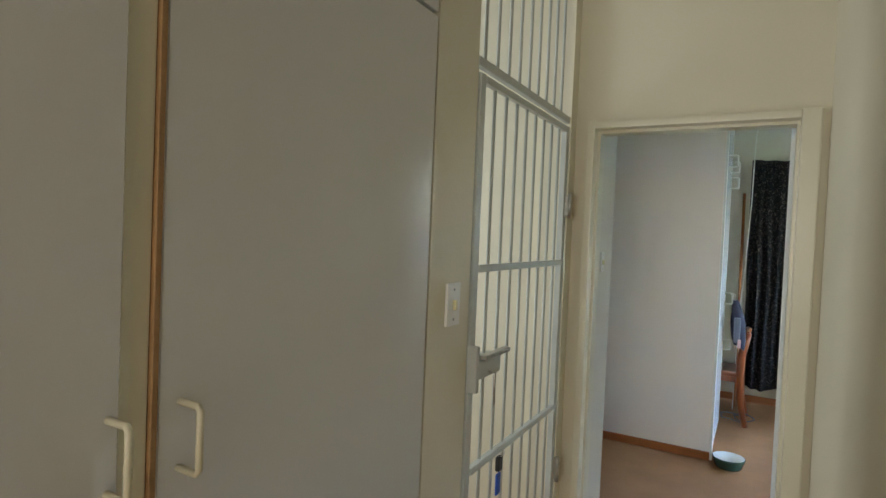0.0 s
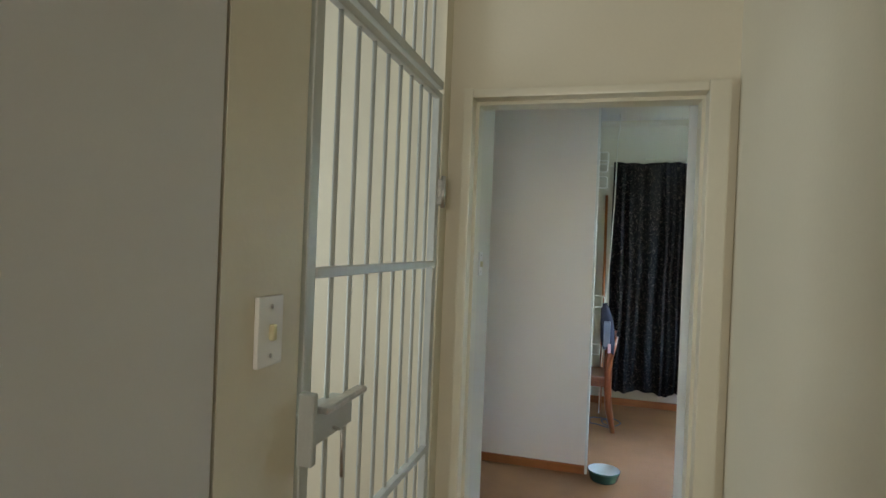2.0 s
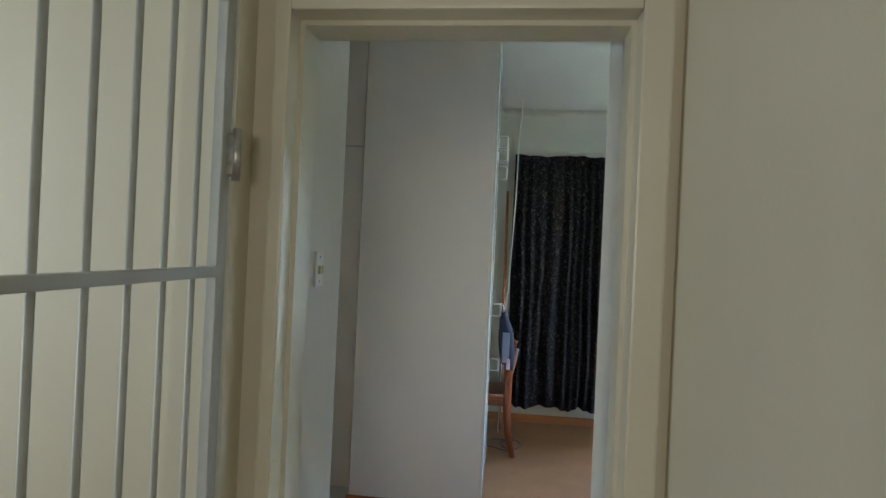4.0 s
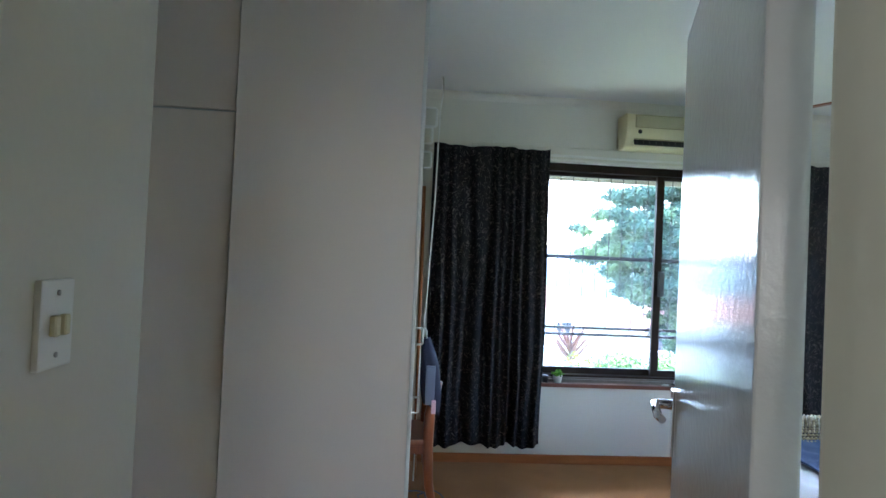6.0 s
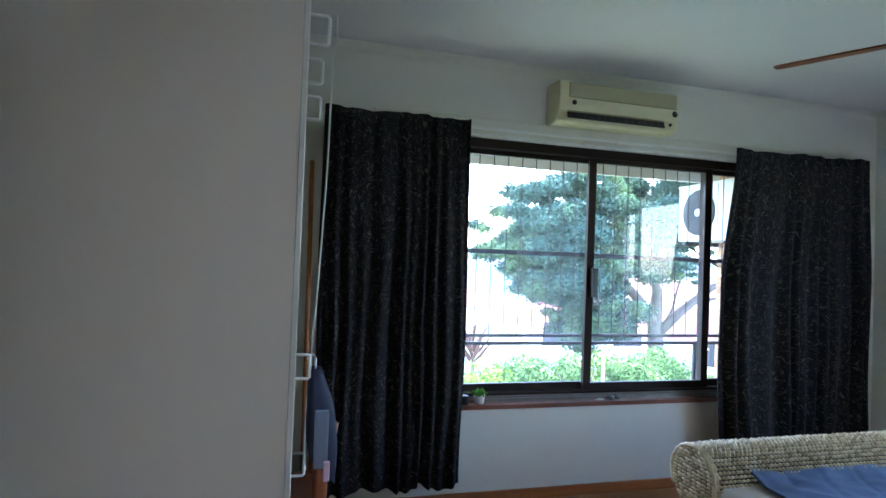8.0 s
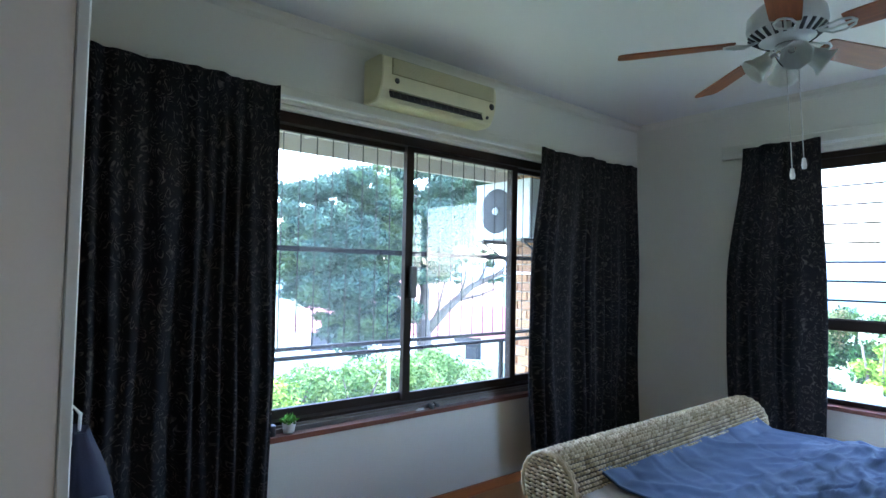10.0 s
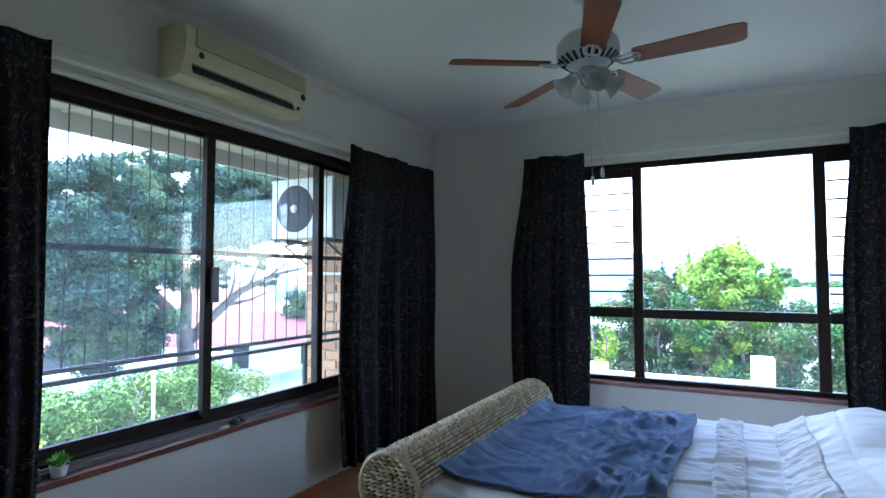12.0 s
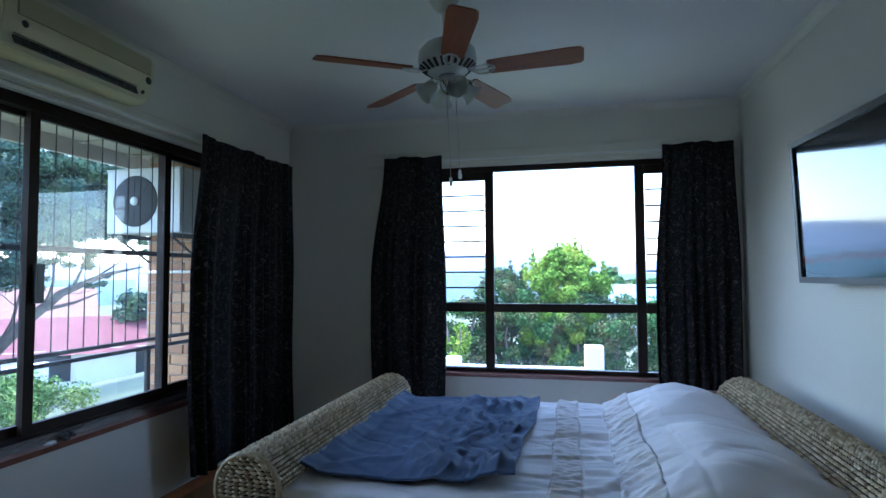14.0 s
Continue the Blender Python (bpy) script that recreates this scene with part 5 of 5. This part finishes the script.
def bush(x, y, r, h, seed, label, mat, count, size, n=9):
    rng = random.Random(seed)
    z0 = ground_z(x, y)
    t = thing("bush", label, "bush", (x, y, z0), group="garden shrubs")
    bm = bmesh.new()
    for k in range(5):
        an = k * 1.256
        bm_tube([(0.05 * math.cos(an), 0.05 * math.sin(an), -0.05), (0.3 * r * math.cos(an), 0.3 * r * math.sin(an), h * 0.4), (0.5 * r * math.cos(an), 0.5 * r * math.sin(an), h * 0.75)], [0.03, 0.02, 0.008], 6, bm)
    part("stems", bm, M_BARK, t)
    blobs = [(rng.uniform(-0.6, 0.6) * r, rng.uniform(-0.6, 0.6) * r, h * rng.uniform(0.3, 0.78), r * rng.uniform(0.3, 0.5)) for _ in range(n)]
    leaves("leaves", blobs, count, size, mat, t, seed)
    return t


# lime bush and hedge past the garden wall, east
def lobed_bush(x, y, label, mat, profile, seed, n, count, size, sprigs):
    """A leafy bush of many small lobes under a bumpy outline; profile holds (height, half width)."""
    z0 = ground_z(x, y)
    t = thing("bush", label, "bush", (x, y, z0), group="garden shrubs")
    rng = random.Random(seed)
    hs, ws = zip(*profile)
    bm = bmesh.new()
    for k in range(7):
        an = k * 0.9
        w = 0.5 * step_line(hs[-1] * 0.6, hs, ws)
        bm_tube([(0.06 * math.cos(an), 0.06 * math.sin(an), -0.05), (w * math.cos(an) * 0.6, w * math.sin(an) * 0.6, hs[-1] * 0.4), (w * math.cos(an), w * math.sin(an), hs[-1] * 0.75)], [0.03, 0.02, 0.008], 6, bm)
    part("stems", bm, M_BARK, t)
    blobs = []
    for _ in range(n):
        h = hs[0] + (hs[-1] - hs[0]) * rng.random() ** 0.8
        w, an = step_line(h, hs, ws) * math.sqrt(rng.random()), rng.uniform(0, 6.28)
        blobs.append((w * math.cos(an), w * math.sin(an), h, rng.uniform(0.13, 0.27)))
    for _ in range(sprigs):
        an, h = rng.uniform(0, 6.28), rng.uniform(0.7, 1.0) * hs[-1]
        w = step_line(h, hs, ws)
        for k in range(4):
            blobs.append((w * math.cos(an), w * math.sin(an), h + 0.1 * k, 0.10 - 0.018 * k))
    leaves("leaves", blobs, count, size, mat, t, seed, 0.95)
    return t


lobed_bush(11.8, 4.36, "tall lime-green bush rising above the hedge", M_LIME, ((0.3, 0.85), (1.2, 1.05), (1.7, 1.05), (2.2, 0.86), (2.5, 0.58), (2.72, 0.25)), 21, 190, 64000, 0.036, 9)
lobed_bush(11.6, 5.6, "loose dark green bush at the hedge", M_HEDGE, ((0.3, 0.6), (1.2, 0.65), (1.8, 0.5), (2.25, 0.25)), 23, 60, 16000, 0.034, 12)
bush(10.2, 6.35, 0.45, 1.7, 29, "small lime-green bush by the wall", M_LIME, 1500, 0.045, 8)
hedge = thing("hedge", "dense dark green garden hedge behind a white wall", "hedge", (11.2, 3.6, ground_z(11.2, 3.6)))
rng = random.Random(31)
bm = bmesh.new()
for k in range(16):
    y = -5.2 + k * 0.7
    bm_tube([(rng.uniform(-0.2, 0.2), y, -0.05), (rng.uniform(-0.3, 0.3), y + 0.1, 1.0), (rng.uniform(-0.3, 0.3), y, 1.6)], [0.04, 0.03, 0.01], 6, bm)
part("stems", bm, M_BARK, hedge)
leaves("leaves", [(rng.uniform(-0.45, 0.45), -5.6 + k * 0.048, rng.uniform(0.2, 1.72) + 0.12 * math.sin(k * 0.3), rng.uniform(0.2, 0.42)) for k in range(250)], 190000, 0.034, M_HEDGE, hedge, 33)
gw = thing("garden_wall", "low white plastered garden wall with a square pillar", "garden wall", (8.6, 4.06, ground_z(8.6, 3.9) - 0.08))
part("wall", boxes((-0.09, 0.09, -0.05, 1.9, 0, 0.86), ), M_WHITEWALL, gw)
part("pillar", bm_box(-0.17, 0.17, -0.32, -0.04, 0, 1.20, 0.01), M_WHITEWALL, gw)
part("pillar", bm_box(-0.17, 0.17, 1.9, 2.2, 0, 0.97, 0.01), M_WHITEWALL, gw)
part("wall", boxes((-0.09, 0.09, 2.2, 6.0, 0, 0.84)), M_WHITEWALL, gw)

# shrubs below the sliding window
for i, (x, y, r, h, m) in enumerate(((2.0, 10.6, 0.9, 1.1, M_LIME), (3.1, 11.2, 0.9, 1.1, M_SHRUB), (0.9, 11.0, 0.7, 1.1, M_LIME), (4.3, 11.4, 0.9, 1.0, M_SHRUB), (5.6, 12.0, 0.9, 0.95, M_SHRUB), (-0.3, 11.5, 0.8, 1.3, M_HEDGE), (2.6, 16.0, 0.9, 2.0, M_FOLIAGE), (6.9, 12.6, 0.9, 0.9, M_SHRUB))):
    bush(x, y, r, h, 40 + i, "yellow-green garden shrub on the lawn" if m == M_LIME else "soft green garden shrub", m, 6500, 0.035, 12)
agave = thing("spiky_plant", "reddish-brown spiky garden plant", "plant", (3.5, 14.0, ground_z(3.5, 14.0)))
rng = random.Random(61)
stem = bmesh.new()
bm_tube([(0, 0, -0.05), (0.02, 0, 0.5), (0.0, 0.02, 1.0)], [0.05, 0.045, 0.03], 7, stem)
part("stem", stem, M_BARK, agave)
for k in range(16):
    an, up = k * 2.4, 0.45 + 0.03 * k
    d = Vector((math.cos(an), math.sin(an), up + 0.5)).normalized()
    o = Vector((0, 0, 0.6 + 0.025 * k))
    blade = bmesh.new()
    bm_tube([o, o + d * 0.25, o + d * 0.45 + Vector((0, 0, 0.04)), o + d * 0.6], [0.02, 0.035, 0.025, 0.003], 5, blade)
    part("leaf", blade, M_REDLEAF, agave)
post = thing("garden_post", "thin white garden post among the shrubs", "post", (4.62, 11.0, ground_z(4.62, 11.0)))
part("shaft", bm_lathe([(0, -0.1), (0.022, -0.1), (0.022, 1.08), (0, 1.08)], seg=10), M_WHITEWALL, post)
part("cap", bm_lathe([(0, 1.075), (0.028, 1.075), (0.028, 1.10), (0.012, 1.12), (0, 1.12)], seg=10), M_WHITEWALL, post)
rd = bmesh.new()
loop = []
for k in range(25):
    x = -30 + k * 3.2
    a, b = 24 + 0.004 * x * x, 29 + 0.004 * x * x
    loop.append((rd.verts.new((x, a, ground_z(x, a) + 0.05)), rd.verts.new((x, b, ground_z(x, b) + 0.05))))
for p, q in zip(loop, loop[1:]):
    rd.faces.new((p[0], q[0], q[1], p[1]))
structure("road", rd, M_ROAD, "pale grey street beyond the garden", "road")


def house(x, y, w, d, h, rise, turn, roof_mat, label):
    """A plain single-storey house with a gabled sheet roof; front along its own -y."""
    z0 = ground_z(x, y)
    hs = thing("house", label, "house", (x, y, z0), turn)
    part("wall", boxes((-w / 2, w / 2, -d / 2, d / 2, -0.5, h)), M_WHITEWALL, hs)
    for s in (-1, 1):
        rb = bmesh.new()
        e = 0.5
        n = int(w / 0.4)
        top, low = [], []
        for i in range(n + 1):
            xx = -w / 2 - e + (w + 2 * e) * i / n
            k = 0.03 * (i % 2)
            top.append(rb.verts.new((xx, 0, h + rise + k)))
            low.append(rb.verts.new((xx, s * (d / 2 + e), h - 0.15 + k)))
        for i in range(n):
            rb.faces.new((top[i], top[i + 1], low[i + 1], low[i]))
        bmesh.ops.solidify(rb, geom=rb.faces[:], thickness=0.06)
        part("roof", rb, roof_mat, hs)
    gb = bmesh.new()
    for xx in (-w / 2, w / 2):
        gb.faces.new([gb.verts.new(p) for p in ((xx, -d / 2, h), (xx, d / 2, h), (xx, 0, h + rise - 0.1))])
    bmesh.ops.solidify(gb, geom=gb.faces[:], thickness=0.1)
    part("gable", gb, M_WHITEWALL, hs)
    nwin = max(2, int(w / 3))
    for i in range(nwin):
        xx = -w / 2 + w * (i + 0.5) / nwin
        wn_ = part("window", boxes((xx - 0.7, xx + 0.7, -d / 2 - 0.06, -d / 2 + 0.02, 0.9, 2.1)), M_WHITE, hs)
        part("pane", boxes((xx - 0.62, xx + 0.62, -d / 2 - 0.075, -d / 2 - 0.062, 0.98, 2.02)), M_HOUSEGLASS, wn_)
    return hs


house(20, 26, 17, 8, 2.15, 1.0, -46, M_REDROOF, "white house with a red sheet roof")
house(29, 42, 12, 8, 3.6, 2.4, -42, M_PINKROOF, "pale house with a faded tile roof")
house(9, 52, 12, 8, 3.2, 1.6, 0, M_PINKROOF, "far white house with a faded tile roof")
house(-8, 36, 10, 7, 2.6, 1.6, 10, M_PINKROOF, "white house with a faded tile roof")
house(44, -2.8, 9, 8, 4.5, 1.4, -90, M_BLUEROOF, "white house with a pale green sheet roof")
fw = thing("street_wall", "long low white wall along the street", "garden wall", (4, 23, ground_z(4, 23)), -4)
part("wall", boxes((-9, 12, -0.1, 0.1, -0.4, 1.2)), M_WHITEWALL, fw)
part("coping", boxes((-9.03, 12.03, -0.14, 0.14, 1.2, 1.27)), M_WHITEWALL, fw)
big_tree(60, -0.8, 9.5, 51, "dark round tree in the distance", 6000, 0.3, M_HEDGE)
big_tree(62, -4, 8.5, 53, "dark leafy tree in the distance", 5000, 0.3, M_HEDGE)
big_tree(24, 22, 7, 55, "grey-green leafy street tree", 8000, 0.14, M_FOLIAGE)

# roof eave over the sliding window
eave = thing("roof_eave", "white boarded roof eave outside the window", "eave", kind="structure")
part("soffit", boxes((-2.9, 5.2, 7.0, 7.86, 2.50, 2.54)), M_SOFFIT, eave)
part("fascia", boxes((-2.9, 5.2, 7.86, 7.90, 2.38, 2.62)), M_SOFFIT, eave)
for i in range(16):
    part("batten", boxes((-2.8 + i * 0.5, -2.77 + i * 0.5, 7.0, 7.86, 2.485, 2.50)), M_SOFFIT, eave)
part("roof", boxes((-3.2, 4.9, -3.0, 7.95, 3.06, 3.2)), M_PINKROOF, eave)

# brick wing with the outdoor unit
bw = thing("brick_wall", "tan facebrick wall end outside the window", "brick wall", (3.77, 7.0, 0), kind="structure")
part("core", boxes((0.012, 0.35, 0.003, 0.72, -0.8, 2.48)), M_MORTAR, bw)
unit = thing("outdoor_unit", "weathered white outdoor air conditioner unit on brackets", "air conditioner", (3.40, 7.12, 1.80))
part("casing", bm_box(0, 0.30, 0, 0.66, 0, 0.50, 0.012, 2), M_CONDENSER, unit)
part("lid", bm_box(-0.006, 0.306, -0.006, 0.666, 0.485, 0.506, 0.006, 2), M_CONDENSER, unit)
hole = part("fan_opening", bm_lathe([(0, 0), (0.20, 0), (0.20, 0.006), (0.195, 0.008), (0, 0.004)], (0.001, 0.40, 0.25), 40, axis=(-1, 0, 0)), M_FANHOLE, unit, "dark round fan opening")
for k in range(1, 12):
    r = k * 0.0165
    part("guard_ring", bm_tube([(-0.012, 0.40 + r * math.cos(a * math.pi / 16), 0.25 + r * math.sin(a * math.pi / 16)) for a in range(33)], 0.0014, 5), M_GRILLEGREY, hole)
for k in range(8):
    an = k * math.pi / 4
    part("guard_spoke", bm_tube([(-0.012, 0.40 + 0.03 * math.cos(an), 0.25 + 0.03 * math.sin(an)), (-0.012, 0.40 + 0.195 * math.cos(an), 0.25 + 0.195 * math.sin(an))], 0.0016, 5), M_GRILLEGREY, hole)
part("hub", bm_lathe([(0, 0), (0.036, 0), (0.034, 0.006), (0, 0.008)], (-0.010, 0.40, 0.25), 20, axis=(-1, 0, 0)), M_CONDENSER, hole)
part("panel_seam", boxes((-0.002, 0.0, 0.168, 0.172, 0.01, 0.49)), M_FANHOLE, unit)
for y in (0.08, 0.58):
    part("bracket", boxes((0.0, 0.38, y - 0.02, y + 0.02, -0.035, -0.002)), M_GRILLE, unit)
    part("strut", bm_tube([(0.02, y, -0.03), (0.38, y, -0.22)], 0.010, 6), M_GRILLE, unit)
part("pipe", bm_tube([(0.33, 0.05, -0.30), (0.33, 0.62, -0.30)], 0.012, 8), M_WHITE, unit, "pale conduit")

brick_me = bm_box(-0.012, 0.10, 0.0, 0.222, 0.0, 0.073, 0.004)
brick_data = mesh_of("brick", brick_me, M_BRICK)
half_data = mesh_of("brick_half", bm_box(-0.012, 0.10, 0.0, 0.105, 0.0, 0.073, 0.004), M_BRICK)
rng = random.Random(9)
for row in range(24):
    z = 0.40 + row * 0.085
    y = 0.006
    first = True
    while y < 0.70:
        use_half = (row % 2 and first) or y + 0.222 > 0.73
        if use_half and y + 0.105 > 0.73:
            break
        ob = new("brick", half_data if use_half else brick_data)
        ob.parent = bw
        ob.matrix_basis = pose(rng.uniform(-0.002, 0.002), y, z)
        y += (0.105 if use_half else 0.222) + 0.012
        first = False
